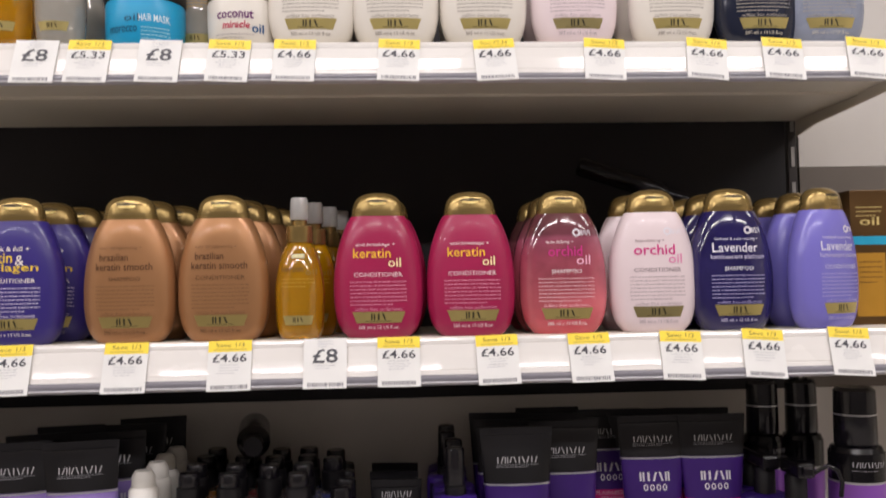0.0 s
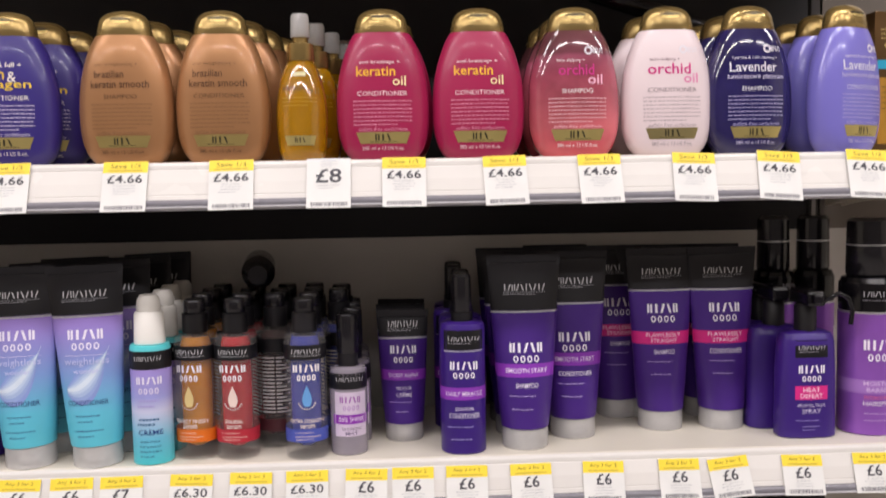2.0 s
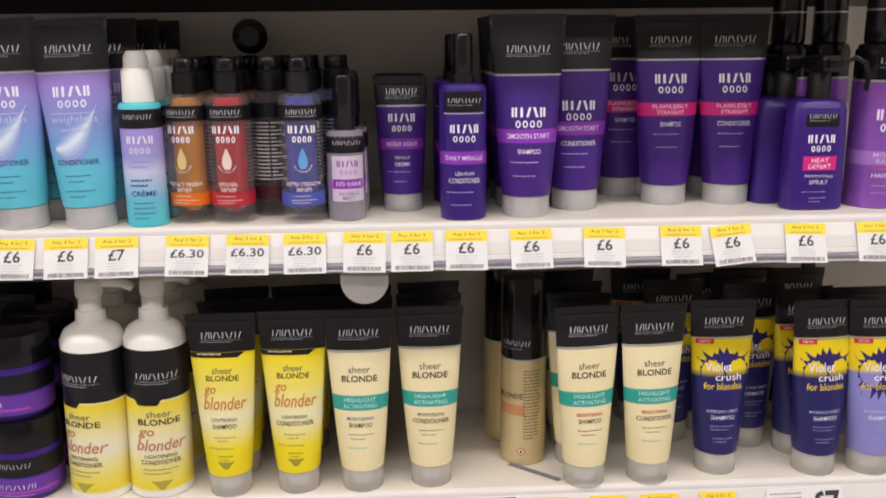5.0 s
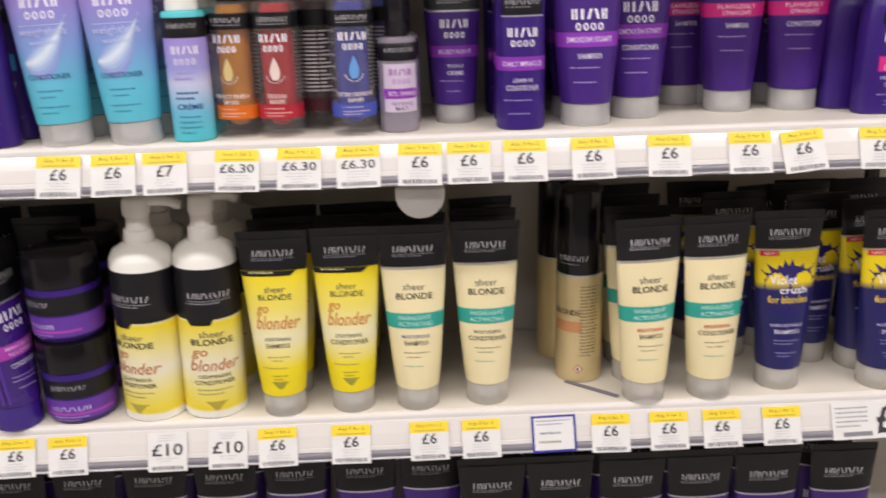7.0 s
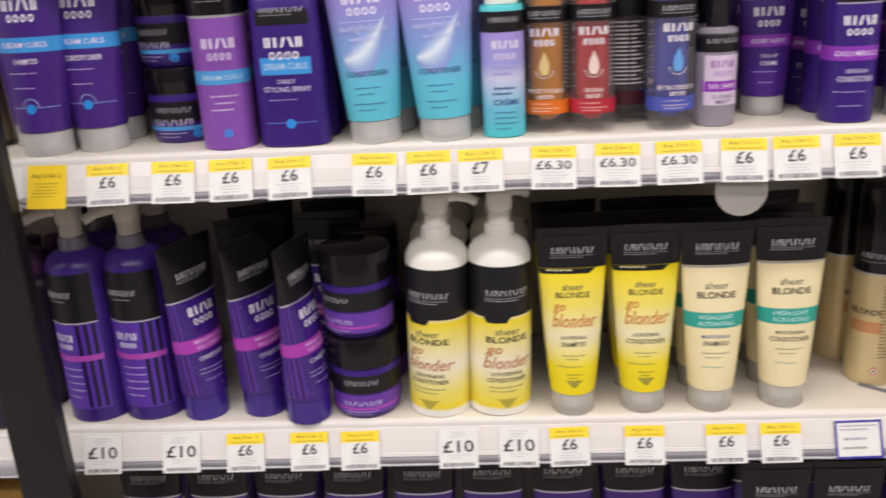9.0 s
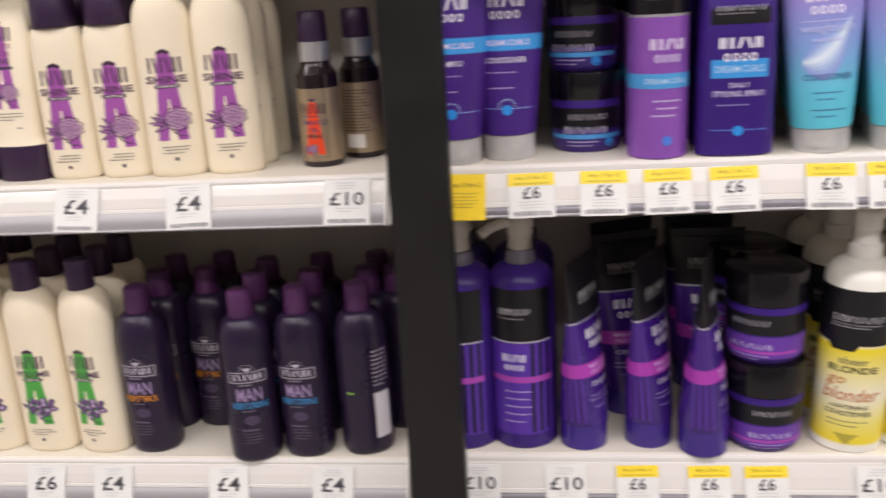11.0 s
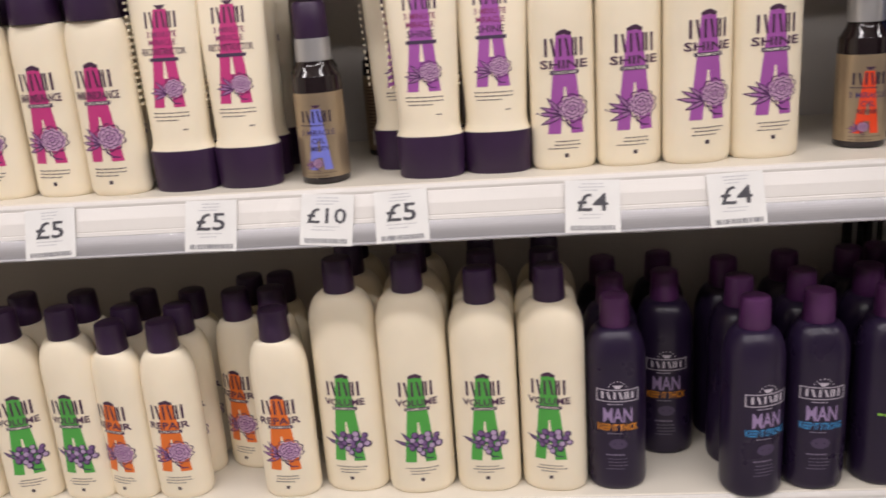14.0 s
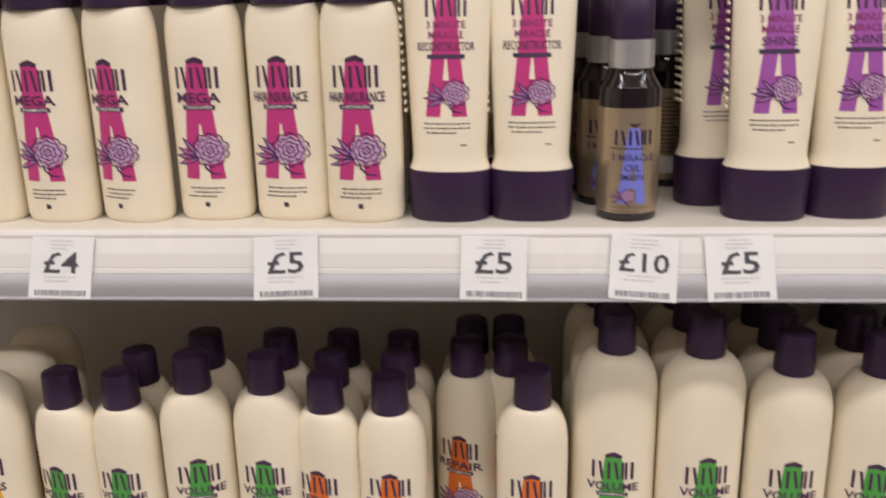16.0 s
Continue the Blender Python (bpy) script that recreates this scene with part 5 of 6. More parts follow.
YEL2 = mat("yellow_fade_pump", "f0da20", 0.3, var=0.03, scale=20, bump=0.04, ramp=[(0, "f1efe6"), (.008, "f1efe6"), (.012, "efd92a"), (.035, "efe27a"), (.065, "f1ecd6"), (.095, "efe28a"), (.118, "f0da18"), (.124, "f1efe6"), (.21, "f1efe6")])
pump_bottle("yellow_pump_bottle", "white and yellow pump bottle with black band, white pump", .0362, YEL2, 35, WHITE_PLASTIC, blonde_pump, WHITE_PLASTIC)
pump_bottle("purple_pump_bottle", "purple pump bottle with black panel and pale pump head", .0368, PURPLE, -160, mat("pale_pump", "cfc8bf", 0.3, var=0.06), purple_pump, mat("smoky_collar", "6a6670", 0.2, var=0.1))


# ---- products: cream bottles with aubergine caps ----
FLOWER, FLOWER2 = "6d5a86", "a08fb2"


def letter_a(p, col, u, v0, v1, w_low, w_top, layer=0):
    """The tall splayed coloured shape behind the brand mark."""
    v_mid = v0 + (v1 - v0) * .48
    at = lambda v: w_low + (w_top - w_low) * (v - v0) / (v1 - v0)
    p.trap(col, v_mid, u - at(v_mid), u + at(v_mid), v1, u - w_top, u + w_top, layer, "tall_shape")
    p.trap(col, v0, u - w_low, u - w_low * .30, v_mid, u - at(v_mid), u - .0008, layer, "tall_shape")
    p.trap(col, v0, u + w_low * .30, u + w_low, v_mid, u + .0008, u + at(v_mid), layer, "tall_shape")
    p.rect(col, u - w_low * .8, v0 + (v1 - v0) * .20, u + w_low * .8, v0 + (v1 - v0) * .30, layer, "tall_shape")


def posy(p, u, v, r, seed, fruit=False):
    """A drawn flower, or a bunch of berries, with dark outlines over pale lilac, on a leafy stem."""
    rnd = random.Random(seed * 5 + 1)
    dark, mid, pale = ("3f2d52", "7d5f8e", "b79fc0") if fruit else ("55305f", "a878a8", "cfa9c8")
    for k in range(2 if fruit else 4):
        a, far = 2.3 + k * .42 + rnd.uniform(-.1, .1), r * rnd.uniform(1.35, 1.75)
        c, d = math.cos(a), math.sin(a) * .85
        leaf = [(u - r * .35 + far * q * c - d * r * bend, v - r * .3 + far * q * d + c * r * bend) for q, bend in ((0, 0), (.35, .14), (.7, .12), (1, 0), (.7, -.10), (.35, -.12))]
        p.put(mid, "flower", leaf, [(0, 1, 5), (1, 2, 4, 5), (2, 3, 4)], 1)
        p.stroke(dark, [leaf[0], leaf[1], leaf[2], leaf[3]], r * .09, 2)
        p.stroke(dark, [leaf[0], leaf[5], leaf[4], leaf[3]], r * .07, 2)
    p.stroke(dark, [(u - r * .2, v - r * .4), (u - r * .1, v - r * .9), (u + r * .25, v - r * 1.2), (u + r * .7, v - r * 1.25)], r * .12, 2)
    if fruit:
        for k in range(17):
            a, d = k * 2.4, r * .245 * math.sqrt(k)
            x, y, q = u + .12 * r + d * 1.2 * math.cos(a), v + d * .85 * math.sin(a), r * rnd.uniform(.22, .30)
            p.disc(dark, x, y, q, q, 3 + k % 3, "flower", 10)
            p.disc((mid, pale)[k % 2], x - q * .12, y + q * .14, q * .7, q * .7, 6, "flower", 8)
        return
    x0, y0 = u + r * .22, v + r * .08
    for k in range(9):
        a = 2 * math.pi * k / 9
        p.disc(pale, x0 + r * .52 * math.cos(a), y0 + r * .48 * math.sin(a), r * .32, r * .3, 3, "flower", 10)
    p.disc(pale, x0, y0, r * .6, r * .55, 3, "flower", 14)
    for reach, count, turn in ((.84, 10, 0), (.60, 8, .3), (.38, 6, .1), (.18, 4, .4)):
        for k in range(count):
            a0, a1 = turn + 2 * math.pi * k / count, turn + 2 * math.pi * (k + 1) / count
            arc = []
            for i in range(6):
                a = a0 + (a1 - a0) * i / 5
                q = r * reach * (1 + (.16 + .05 * rnd.random()) * math.sin(math.pi * i / 5))
                arc.append((x0 + q * math.cos(a), y0 + q * .92 * math.sin(a)))
            p.stroke(dark, arc, r * .075, 5)
            p.stroke(mid, [(x0 + r * (reach - .22) * math.cos(a0 + .2), y0 + r * (reach - .22) * math.sin(a0 + .2)), (x0 + r * reach * math.cos(a0 + .25), y0 + r * reach * .92 * math.sin(a0 + .25))], r * .10, 4)


def cream_marks(colour, word, product, u=0.0, v=.0, big=1.0, seed=1):
    def marks(p):
        g = big
        letter_a(p, colour, u, .033 + v, .119 * g + v * .5, .0158, .0066)
        top = .1005 * g + v * .5
        crest = .1200 * g + v * .5
        p.stroke("4a3048", [(u - .0066, crest - .0006), (u - .003, crest + .0006), (u + .001, crest + .0014), (u + .004, crest), (u + .0068, crest - .0006)], .0042, 2, "brand_mark")
        p.mark("4a3048", u - .0185, u + .0185, top, top + .0155, 6, 2, 2)
        wide = min(.0205, .0042 * len(word))
        p.text("533652", word, u - wide, u + wide, top - .0105, top - .0030, .035, layer=3)
        p.rect("4a3a54", u - .0125, top - .0155, u + .0125, top - .0120, 2, "brand_mark")
        p.text("efe6da", product, u - .0105, u + .0105, top - .0149, top - .0126, .01, layer=3)
        posy(p, u + .003, .054 + v, .0140, seed, colour == GREEN)
        p.lines("5a4c54", u - .016, u + .018, .0265 + v, 3, .0032, .0015, seed, True)
        p.rect("4a4048", u - .0018, .0115 + v, u + .0018, .0150 + v, 1, "small_mark")
    return marks


def cream_bottle(name, label, a, b, high, cap_high, marks, cap_a=.0155, body_mat=None, cap_mat=None, dome_high=.034):
    t = thing(name, label, "bottle", "capped bottles")
    h = high - cap_high
    neck_a, neck_b, dome = cap_a * .99, min(cap_a * .99, b * .8), dome_high
    rings = [(0, a * .90, b * .88), (.0015, a * .95, b * .94), (.004, a * .985, b * .98), (.008, a, b), (.04, a, b), ((h - dome) * .6, a, b), (h - dome - .012, a * .998, b)]
    for k in range(9):
        q = radians(k * 10.9)
        rings.append((h - dome + dome * math.sin(q), neck_a + (a * .995 - neck_a) * math.cos(q), neck_b + (b - neck_b) * math.cos(q)))
    rings.append((h, neck_a, neck_b))
    s = Shape(rings, 2.2)
    body = part("body", s.mesh("body", 32), body_mat or CREAM, t)
    part("cap", Shape([(h, cap_a * .98, cap_a * .98), (h + .0008, cap_a, cap_a), (high - .003, cap_a * .93, cap_a * .93), (high - .0008, cap_a * .88, cap_a * .88), (high, cap_a * .78, cap_a * .78)]).mesh("cap", 24), cap_mat or AUBERGINE, t, "dark purple screw cap")
    p = Print(s, body)
    marks(p)
    p.done()
    KINDS[name] = (t, b)


ROSE, MAUVE, GREEN, ORANGE = "c43d80", "a458a8", "52a84a", "e6752f"
cream_bottle("mega_shampoo_bottle", "cream shampoo bottle with pink print and dark purple cap", .0292, .021, .195, .036, cream_marks(ROSE, "MEGA", "SHAMPOO"), .0235, dome_high=.026)
cream_bottle("mega_conditioner_bottle", "cream conditioner bottle with pink print and dark purple cap", .0292, .021, .195, .036, cream_marks(ROSE, "MEGA", "CONDITIONER", seed=2), .0235, dome_high=.026)
cream_bottle("hair_spray_bottle", "cream conditioning spray bottle with pink print and dark purple cap", .0292, .021, .195, .036, cream_marks(ROSE, "HAIR INSURANCE", "CONDITIONING SPRAY", seed=3), .0235, dome_high=.026)
cream_bottle("shine_bottle", "cream bottle with mauve print and dark purple cap", .0292, .021, .195, .036, cream_marks(MAUVE, "SHINE", "CONDITIONER", seed=4), .0235, dome_high=.026)
cream_bottle("tall_shine_bottle", "tall cream bottle with mauve print and dark purple cap", .0305, .022, .220, .034, cream_marks(MAUVE, "SHINE", "SHAMPOO", v=.006, big=1.05, seed=5))
cream_bottle("volume_bottle", "cream bottle with green print and dark purple cap", .0325, .0235, .232, .033, cream_marks(GREEN, "VOLUME", "CONDITIONER", v=.004, big=1.05, seed=6))
cream_bottle("tall_volume_bottle", "tall cream bottle with green print and dark purple cap", .0340, .0245, .246, .033, cream_marks(GREEN, "VOLUME", "SHAMPOO", v=.004, big=1.07, seed=7))
cream_bottle("small_volume_bottle", "cream bottle with green print, dark purple cap, smaller size", .0300, .0215, .209, .031, cream_marks(GREEN, "VOLUME", "SHAMPOO", seed=8))
cream_bottle("short_volume_bottle", "short cream bottle with green print and dark purple cap", .0285, .0205, .193, .030, cream_marks(GREEN, "VOLUME", "CONDITIONER", big=.92, seed=9))
cream_bottle("repair_bottle", "cream bottle with orange print and dark purple cap", .0292, .021, .201, .031, cream_marks(ORANGE, "REPAIR", "SHAMPOO", big=.95, seed=10))
cream_bottle("short_repair_bottle", "short cream bottle with orange print and dark purple cap", .0285, .0205, .192, .030, cream_marks(ORANGE, "REPAIR", "CONDITIONER", big=.92, seed=11))


def man_marks(word, colour):
    def marks(p):
        for k in range(9):
            a = radians(180 * k / 8)
            p.rect("b8b0bc", .009 * math.cos(a) - .0006, .110 + .009 * math.sin(a) - .0006, .009 * math.cos(a) + .0006, .110 + .009 * math.sin(a) + .0006, 1, "brand_mark")
        p.trap("c8c0cc", .1115, -.002, .002, .1150, -.005, .005, 1, "brand_mark")
        for r in ((-.020, .0975, .020, .0985), (-.020, .1095, .020, .1105), (-.020, .0985, -.019, .1095), (.019, .0985, .020, .1095)):
            p.rect("b8b0bc", *r, 1, "brand_mark")
        p.mark("c8c0cc", -.017, .017, .1005, .1080, 6, 1, 2)
        p.lines("a89fb0", -.010, .010, .0955, 1, .003, .0018, 2)
        p.text("9a84ac", "MAN", -.014, .014, .0755, .0910, .03)
        p.text(colour, word, -.019, .019, .0665, .0740, .04)
        p.lines("8a8092", -.010, .010, .0640, 1, .003, .0014, 2)
        p.disc("4a3d58", 0, .052, .009, .006, 0, "emblem", 10)
        p.lines("7d7288", -.012, .012, .0410, 1, .004, .0026, 4)
        p.lines("6d6478", -.014, .014, .0360, 4, .0036, .0014, 5, True)
    return marks


for nm, wd, col in (("thick_man_bottle", "KEEP IT THICK", "d88a2a"), ("strong_man_bottle", "KEEP IT STRONG", "3f8fc8"), ("clean_man_bottle", "KEEP IT CLEAN", "7fc83a")):
    cream_bottle(nm, "dark aubergine shampoo bottle with plum cap and pale lettering", .0290, .0270, .198, .030, man_marks(wd, col), .0147, DARK_BOTTLE, PLUM)


def back_label(p):
    p.rect("d8d4d8", .004, .020, .022, .075, 0, "back_label")
    p.lines("c8c4cc", .004, .022, .125, 9, .005, .002, 4)
    p.lines("8fc84a", -.024, -.016, .078, 1, .004, .004, 4)


cream_bottle("turned_man_bottle", "dark aubergine shampoo bottle turned to show its back label", .0290, .0270, .198, .030, back_label, .0147, DARK_BOTTLE, PLUM)


def miracle_tube(name, label, colour, word):
    t = thing(name, label, "tube", "standing tubes")
    part("cap", Shape([(0, .0285, .0195), (.0015, .0300, .0205), (.036, .0315, .0215), (.038, .0312, .0212)], 2.3).mesh("cap", 30), AUBERGINE, t, "dark purple cap")
    s = Shape([(.0382, .0305, .0205), (.046, .0278, .0190), (.060, .0280, .0180), (.100, .0295, .0150), (.140, .0310, .0105), (.170, .0318, .0055), (.182, .0316, .0030), (.187, .0300, .0022), (.189, .0280, .0018)], 2.2, 2)
    body = part("body", s.mesh("body", 32), CREAM, t)
    p = Print(s, body)
    letter_a(p, colour, 0, .078, .164, .0150, .0062)
    p.trap("4a3048", .1640, -.0015, .0025, .1675, -.005, .006, 2, "brand_mark")
    p.mark("4a3048", -.0165, .0165, .1480, .1620, 6, 2, 2)
    p.text("8a3a6a", "3 MINUTE", -.0140, .0140, .1400, .1450, .01, layer=3)
    p.text("8a3a6a", "MIRACLE", -.0125, .0125, .1330, .1380, .01, layer=3)
    wide = min(.0205, .0030 * len(word) * .8)
    p.text("533652", word, -wide, wide, .1245, .1305, .035, layer=3)
    p.rect("4a3a54", -.0135, .1190, .0135, .1220, 2, "brand_mark")
    posy(p, .004, .094, .0105, 12)
    p.lines("5a4c54", -.019, .019, .0735, 3, .0033, .0014, 3, True)
    p.lines("5a4c54", .010, .018, .0580, 1, .0033, .0014, 3)
    p.done()
    for side in (-1, 1):
        bm = bmesh.new()
        for i in range(17):
            z = .080 + i * .0060
            a = s.at(z)[0]
            b = s.at(z)[1] * .40
            box(side * a - .0038, -b, z, side * a - .0022, b, z + .0024, .0004, bm)
        part("grip_ribs", bm, CREAM, body)
    KINDS[name] = (t, .0215)


miracle_tube("rose_treatment_tube", "cream treatment tube with pink print on a purple cap", ROSE, "RECONSTRUCTOR")
miracle_tube("mauve_treatment_tube", "cream treatment tube with mauve print on a purple cap", MAUVE, "SHINE")


def oil_bottle(name, label, colour, words):
    t = thing(name, label, "oil bottle", "oil bottles")
    s = Shape([(0, .0200), (.0015, .0218), (.006, .0225), (.088, .0225), (.097, .0210), (.105, .0165), (.1100, .0150)], 2.0, 2)
    body = part("bottle", s.mesh("bottle", 28), AMBER_DARK, t, "very dark glass")
    part("collar", Shape([(.1100, .0158), (.1105, .0162), (.1295, .0162), (.130, .0155)]).mesh("collar", 24), SILVER, t, "silver collar")
    part("cap", Shape([(.130, .0150), (.131, .0155), (.158, .0150), (.161, .0130)]).mesh("cap", 22), AUBERGINE, t)
    p = Print(s, body)
    p.wrap("b5a288", .0065, .0830, .99, 0, "label")
    letter_a(p, colour, 0, .014, .069, .0105, .0040, 1)
    p.trap("4a3048", .0700, -.001, .002, .0725, -.004, .005, 3, "brand_mark")
    p.mark("33283c", -.0145, .0145, .0570, .0675, 6, 3, 2)
    p.lines("4a3f50", -.015, .015, .0550, 1, .003, .0018, 4, layer=3)
    p.text("4a3f6a", words[0], -.0150, .0150, .0455, .0505, .005, layer=3)
    p.text("4a3f6a", words[1], -.0060, .0060, .0380, .0430, .005, layer=3)
    p.text("33283c", words[2], -.0085, .0085, .0315, .0355, .03, layer=3)
    posy(p, -.004, .0195, .0055, 4)
    p.lines("7a6a58", -.014, .014, .0115, 2, .003, .0013, 4, layer=3)
    for i in range(14):
        p.patch("6a5a50", .030 + i * .0034, .0312 + i * .0034, 142, 228 - 9 * (i % 4), 2, "small_print")
    p.patch("e6e2dc", .012, .027, 150, 205, 2, "back_label")
    p.done(metal=("b5a288",))
    KINDS[name] = (t, .0226)


oil_bottle("smooth_oil_bottle", "small dark oil bottle with bronze label and silver collar", "7a80d8", ("3 MIRACLE", "OIL", "SMOOTH"))
oil_bottle("repair_oil_bottle", "small dark oil bottle with bronze label and red print, silver collar", "ea4a26", ("3 MIRACLE", "OIL", "REPAIR"))


def tub(name, label, a, high, lid_mat, body_mat):
    t = thing(name, label, "tub", "tubs")
    part("tub", Shape([(0, a * .92), (.003, a), (high - .030, a), (high - .026, a * .97)], 2.3).mesh("tub", 28), body_mat, t)
    part("lid", Shape([(high - .026, a * 1.02), (high - .004, a * 1.02), (high - .001, a * .97), (high, a * .85)], 2.3).mesh("lid", 28), lid_mat, t)
    KINDS[name] = (t, a * 1.02)


tub("white_tub", "plain white lidded tub on the low shelf", .036, .215, WHITE_PLASTIC, WHITE_PLASTIC)
tub("gold_lid_tub", "white tub with tan gold lid on the low shelf", .032, .205, mat("tan_lid", "b98f4a", 0.4, var=0.1), WHITE_PLASTIC)


def yellow_curl(p):
    letter_a(p, "efb52a", .004, .040, .118, .0150, .006)
    p.mark("4a3048", -.018, .020, .104, .120, 6, 2, 2)
    p.text("533652", "WAVES", -.014, .018, .090, .0975, .035, layer=3)
    p.lines("5a4c54", -.016, .018, .034, 3, .0032, .0015, 3, True)


t = thing("rounded_tube", "cream rounded bottle with yellow print, standing cap down", "tube", "standing tubes")
s = Shape([(0, .030, .022), (.002, .032, .024), (.120, .034, .024), (.165, .033, .022), (.180, .028, .018), (.188, .018, .011), (.190, .006, .004)], 2.3, 2)
body = part("body", s.mesh("body", 32), CREAM, t)
p = Print(s, body)
yellow_curl(p)
p.done()
KINDS["rounded_tube"] = (t, .024)

# ---- stock on the top shelf ----
for nm, x in (("yellow_oil_spray", -.421), ("clear_oil_spray", -.364), ("blue_mask_jar", -.276), ("clear_oil_spray", -.223), ("white_mask_jar", -.167), ("pearl_white_bottle", -.087), ("pearl_white_bottle", .006), ("pearl_white_bottle", .106),
              ("white_conditioner_bottle", .210), ("pearl_white_bottle", .323), ("navy_bottle", .423), ("steel_blue_bottle", .500)):
    place(nm, x, .966 + (.05 if nm == "clear_oil_spray" and x > -.3 else 0), Z_TOP, rows=2)

# ---- stock on the oval-bottle shelf ----
for nm, x, rows, turn in (("violet_conditioner_bottle", -.511, 3, 0), ("violet_conditioner_bottle", -.408, 4, 0), ("tan_shampoo_bottle", -.288, 4, 0), ("tan_conditioner_bottle", -.187, 4, 0), ("yellow_oil_spray", -.104, 4, 0), ("magenta_conditioner_bottle", -.017, 2, 0),
                          ("magenta_conditioner_bottle", .086, 2, 0), ("pink_shampoo_bottle", .190, 3, 0), ("white_conditioner_bottle", .292, 2, 0), ("navy_shampoo_bottle", .382, 3, 4), ("lavender_conditioner_bottle", .491, 3, 27)):
    place(nm, x, .965, Z_OGX, turn, rows, drift=-.004 if x > .15 else .012 if x < -.1 else .004)

place("bronze_carton", .565, 1.022, Z_OGX, rows=3)

# ---- stock on the purple shelf ----
for nm, x, y, rows, turn, lean in (
        ("curl_shampoo_tube", -.773, .988, 3, 0, 0), ("curl_conditioner_tube", -.719, 1.004, 3, 0, 0), ("mousse_can", -.572, .985, 3, 12, 0), ("styling_spray", -.500, .987, 3, 0, 0),
        ("aqua_conditioner_tube", -.416, .986, 3, 0, -2), ("aqua_conditioner_tube", -.342, .984, 4, 0, -2), ("aqua_creme_pump", -.281, .989, 4, 5, 0), ("amber_serum", -.235, 1.004, 4, -10, 0), ("red_serum", -.189, .998, 4, -2, 0),
        ("blue_serum", -.111, .991, 4, 8, 0), ("shine_mist", -.064, 1.002, 4, 8, 0), ("creme_tube", -.001, 1.050, 3, 0, 0), ("leave_in_spray", .066, .992, 4, 0, 0), ("smooth_shampoo_tube", .138, 1.000, 4, 0, 0), ("smooth_conditioner_tube", .201, 1.038, 3, 0, 0),
        ("straight_shampoo_tube", .314, 1.061, 2, 0, 0), ("straight_conditioner_tube", .389, 1.058, 2, 0, 0), ("heat_spray", .450, 1.056, 2, 180, 0), ("heat_spray", .469, 1.012, 1, 0, 0), ("hairspray_can", .551, 1.013, 1, 0, 0)):
    place(nm, x, y, Z_JF, turn, rows, lean=lean, drift=.012 if nm.startswith("aqua_cond") else 0)
place("straight_shampoo_tube", .276, 1.125, Z_JF)
place("tall_can", .476, 1.112, Z_JF, 40, rows=2)
place("tall_can", .528, 1.112, Z_JF, 90, rows=2)
place("curl_shampoo_tube", -.810, 1.046, Z_JF, rows=3)
place("curl_mask_jar", -.639, 1.030, Z_JF, rows=2)
place("curl_mask_jar", -.641, 1.032, Z_JF + .0825, -20, rows=2)
place("turned_serum", -.150, 1.040, Z_JF, 172, 3)
place("blue_serum", -.078, 1.075, Z_JF, 170, 2)

# ---- stock on the blonde shelf ----
for nm, x, y, rows, turn in (
        ("purple_pump_bottle", -.779, .998, 3, 0), ("purple_pump_bottle", -.712, 1.0, 3, 12), ("recovery_tube", -.647, .996, 1, 64), ("recovery_tube", -.576, 1.001, 1, 60), ("recovery_tube", -.520, .981, 1, 74), ("recovery_tube", -.595, 1.08, 2, 20), ("recovery_tube", -.500, 1.09, 2, 0),
        ("yellow_pump_bottle", -.366, .992, 3, -18), ("yellow_pump_bottle", -.296, .992, 3, 14), ("yellow_shampoo_tube", -.212, .989, 3, 0), ("yellow_conditioner_tube", -.132, .992, 3, 0), ("cream_shampoo_tube", -.056, .991, 3, 0), ("cream_conditioner_tube", .026, .997, 3, 0),
        ("bright_shampoo_tube", .209, .983, 4, 6), ("bright_conditioner_tube", .287, .986, 1, 4), ("violet_crush_tube", .376, 1.004, 1, 0), ("violet_crush_tube", .495, .993, 2, 4), ("lavender_crush_tube", .562, .990, 2, 0), ("violet_crush_tube", .345, 1.10, 1, 0), ("violet_crush_tube", .440, 1.075, 2, 4), ("violet_crush_tube", .395, 1.13, 1, 10), ("violet_crush_tube", .318, 1.160, 1, -4), ("violet_crush_tube", .455, 1.150, 1, 0), ("violet_crush_tube", .525, 1.145, 1, 0)):
    place(nm, x, y, Z_LOW, turn, rows, lean=1.5 if nm.startswith("yellow_pump") else 0)
place("purple_mask_jar", -.453, .988, Z_LOW, rows=2)
place("purple_mask_jar", -.455, .990, Z_LOW + .1005, -35, rows=2)
place("blonde_mousse_can", .144, 1.046, Z_LOW, -28, 1)
place("blonde_mousse_can", .130, 1.115, Z_LOW, 40, 1)

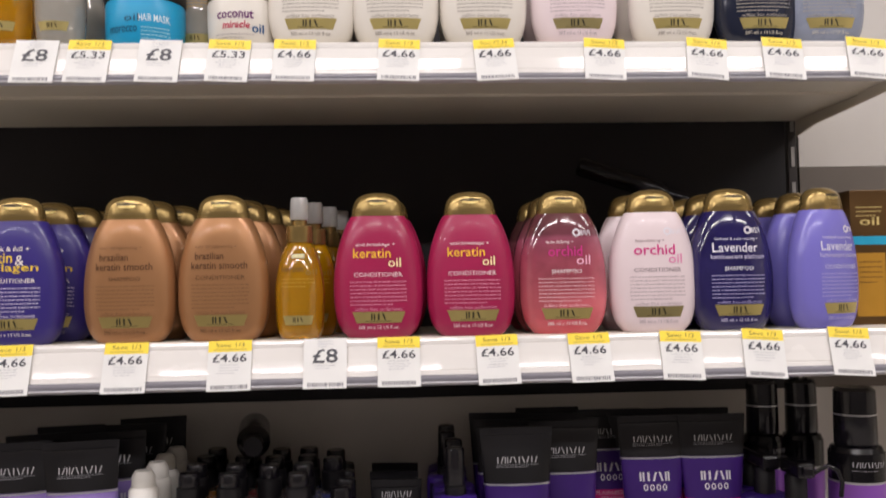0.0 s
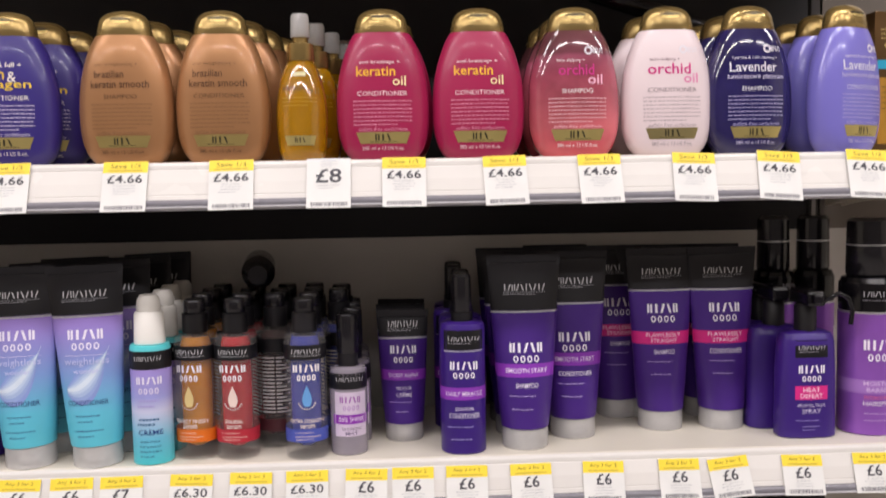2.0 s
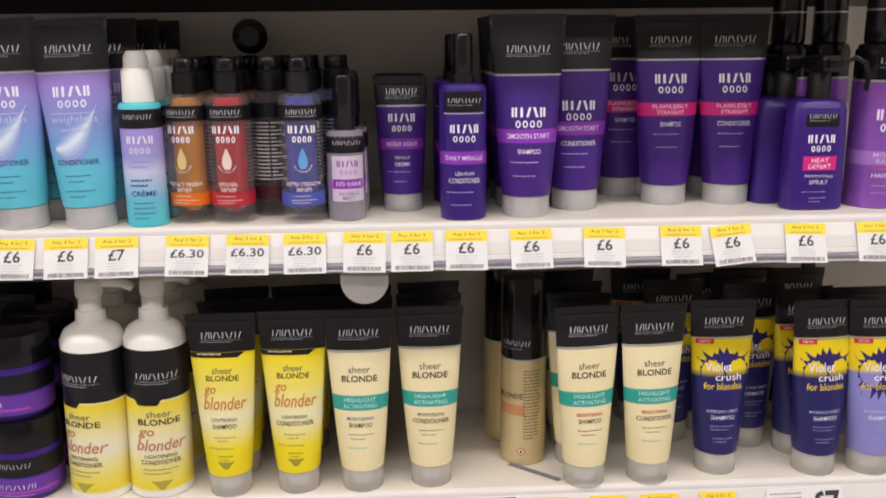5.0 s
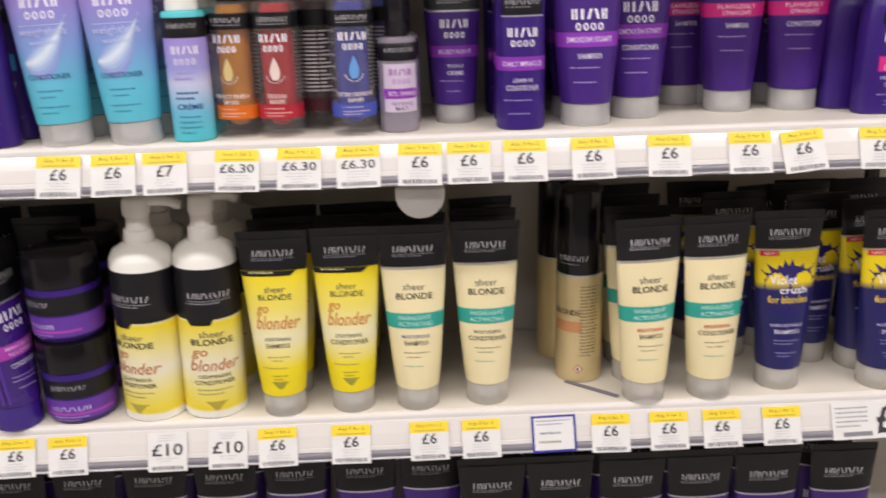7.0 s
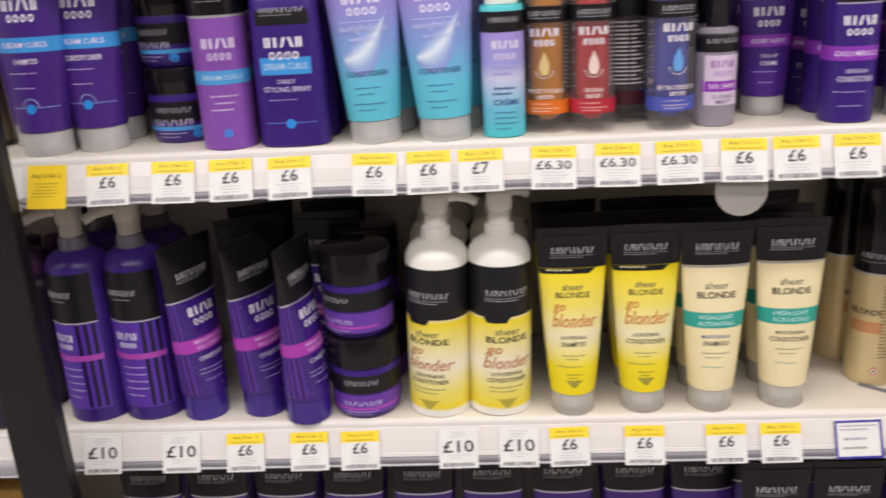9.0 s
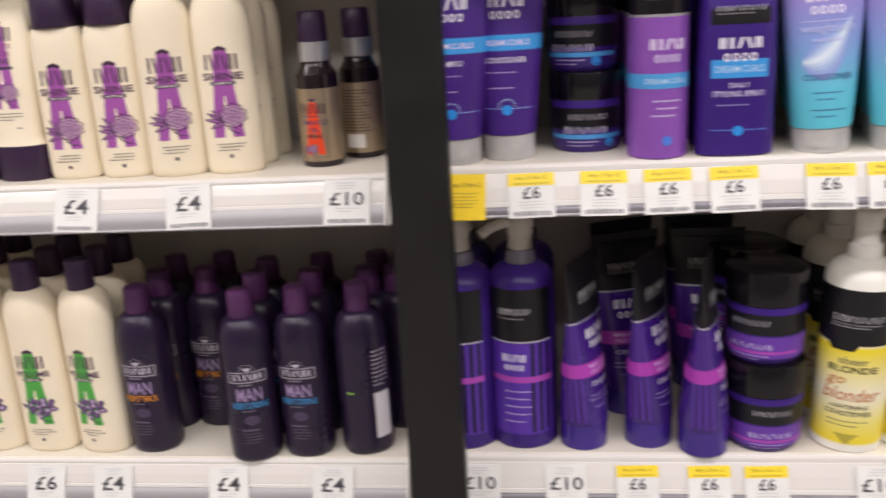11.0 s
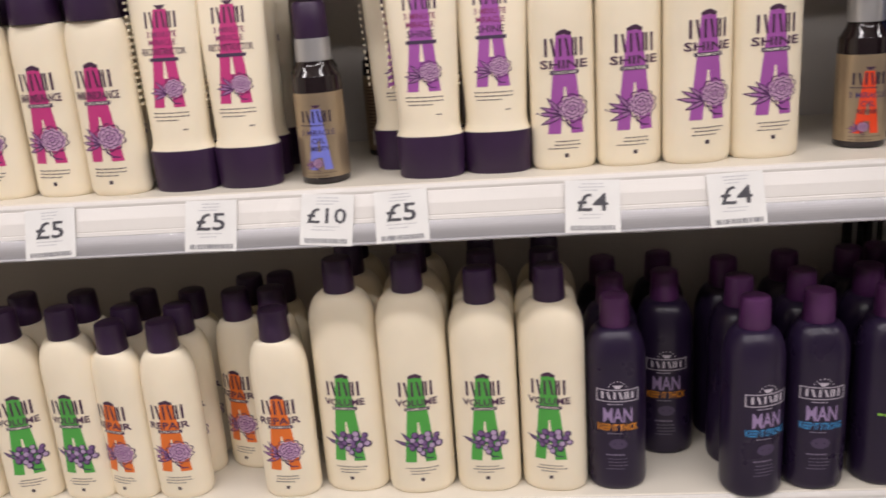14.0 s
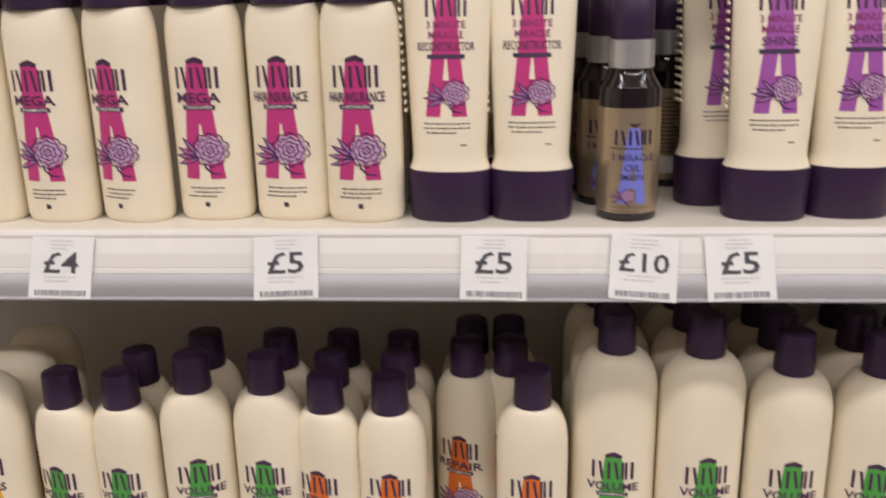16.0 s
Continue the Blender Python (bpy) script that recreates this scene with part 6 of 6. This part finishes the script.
# ---- stock on the cream-bottle shelves ----
for nm, x, y, rows, turn in (
        ("repair_oil_bottle", -.921, 1.030, 1, -6), ("repair_oil_bottle", -.884, 1.074, 1, 170), ("tall_shine_bottle", -1.012, 1.012, 3, 8), ("tall_shine_bottle", -1.072, 1.006, 2, 14), ("shine_bottle", -1.131, 1.011, 3, 8), ("shine_bottle", -1.190, 1.011, 3, 4),
        ("mauve_treatment_tube", -1.250, 1.009, 3, -4), ("mauve_treatment_tube", -1.311, 1.003, 2, -4), ("rose_treatment_tube", -1.482, 1.005, 3, -2), ("rose_treatment_tube", -1.543, 1.004, 3, -4), ("hair_spray_bottle", -1.607, 1.003, 3, -4), ("hair_spray_bottle", -1.664, 1.010, 3, -6),
        ("mega_conditioner_bottle", -1.725, 1.011, 3, -6), ("mega_conditioner_bottle", -1.787, 1.006, 3, -18), ("mega_shampoo_bottle", -1.847, 1.006, 3, -8), ("mega_shampoo_bottle", -1.907, 1.006, 3, -8), ("mega_shampoo_bottle", -1.967, 1.006, 3, 0), ("mega_shampoo_bottle", -2.027, 1.006, 3, 0)):
    place(nm, x, y, Z_A, turn, rows)
place("smooth_oil_bottle", -1.411, 1.004, Z_A, 2, 3, drift=-.010)
place("smooth_oil_bottle", -1.365, 1.12, Z_A, 170, 1)
place("mauve_treatment_tube", -1.338, 1.05, Z_A, 10, 1)

for nm, x, y, rows, turn in (
        ("turned_man_bottle", -.892, .997, 3, 25), ("strong_man_bottle", -.959, .991, 3, -2), ("strong_man_bottle", -1.020, .981, 3, 16), ("thick_man_bottle", -1.089, 1.065, 2, -4), ("thick_man_bottle", -1.147, 1.000, 3, -2),
        ("volume_bottle", -1.209, 1.000, 3, -12), ("volume_bottle", -1.276, 1.002, 3, -2), ("tall_volume_bottle", -1.345, 1.002, 3, 6), ("tall_volume_bottle", -1.413, 1.008, 3, -6), ("repair_bottle", -1.480, 1.000, 1, -2), ("repair_bottle", -1.497, 1.062, 2, -32), ("repair_bottle", -1.535, 1.060, 2, -20),
        ("short_repair_bottle", -1.596, 1.003, 3, 0), ("short_repair_bottle", -1.650, 1.005, 3, -18), ("small_volume_bottle", -1.699, 1.005, 2, -4), ("small_volume_bottle", -1.761, 1.005, 2, 14), ("short_volume_bottle", -1.823, 1.005, 2, -4), ("short_volume_bottle", -1.874, 1.005, 1, -14),
        ("rounded_tube", -1.945, 1.003, 3, 4), ("rounded_tube", -2.028, 1.003, 3, 0)):
    place(nm, x, y, Z_AL, turn, rows)
place("clean_man_bottle", -.858, 1.06, Z_AL, 150, 2)

# ---- stock on the lowest visible shelf ----
for nm, x in (("gold_lid_tub", -.905), ("gold_lid_tub", -.985), ("white_tub", -1.065), ("white_tub", -1.145), ("white_tub", -1.225)):
    place(nm, x, .99, Z_B, rows=2)
# Tubes at negative x are added: their black tops keep this shelf dark.
for x in (-.76, -.67, -.58, -.49, -.40, -.31, -.22, -.13, -.045, .030, .115, .205, .29, .375, .47):
    place("smooth_conditioner_tube" if x > 0 else "smooth_shampoo_tube", x, 1.0 if x > 0 else 1.05, Z_B, rows=3)


# ---- loose things ----
def lying_bottle(x, y, z, turn, label, tip=0, g=1.0):
    t = thing("lying_bottle", label, "bottle")
    t.matrix_basis = pose(x, y, z, 0, 90 + tip, turn)
    part("body", Shape([(-.075, .016 * g), (-.072, .020 * g), (.035, .020 * g), (.045, .012 * g)], 2, 0).mesh("body", 24), BLACK_GLOSS, t)
    part("cap", Shape([(.045, .0135 * g), (.070, .0135 * g), (.073, .011 * g)]).mesh("cap", 20), BLACK_GLOSS, t)


lying_bottle(-.178, 1.13, Z_JF + .2, -82, "black bottle lying across the bottles behind")
lying_bottle(.310, 1.12, Z_OGX + .182, -12, "black bottle lying on top of the bottles behind", 20, .6)
strip = thing("paper_strip", "narrow grey paper strip lying on the white shelf", "paper strip")
strip.matrix_basis = pose(.152, 1.028, Z_LOW + .0006, 0, 0, -40)
part("strip", box(-.036, -.0035, 0, .036, .0035, .0008), mat("grey_paper", "77757c", 0.6), strip)

for spare, _ in [KINDS[k] for k in KINDS if k not in USED]:
    for o in (*spare.children_recursive, spare):
        bpy.data.objects.remove(o)
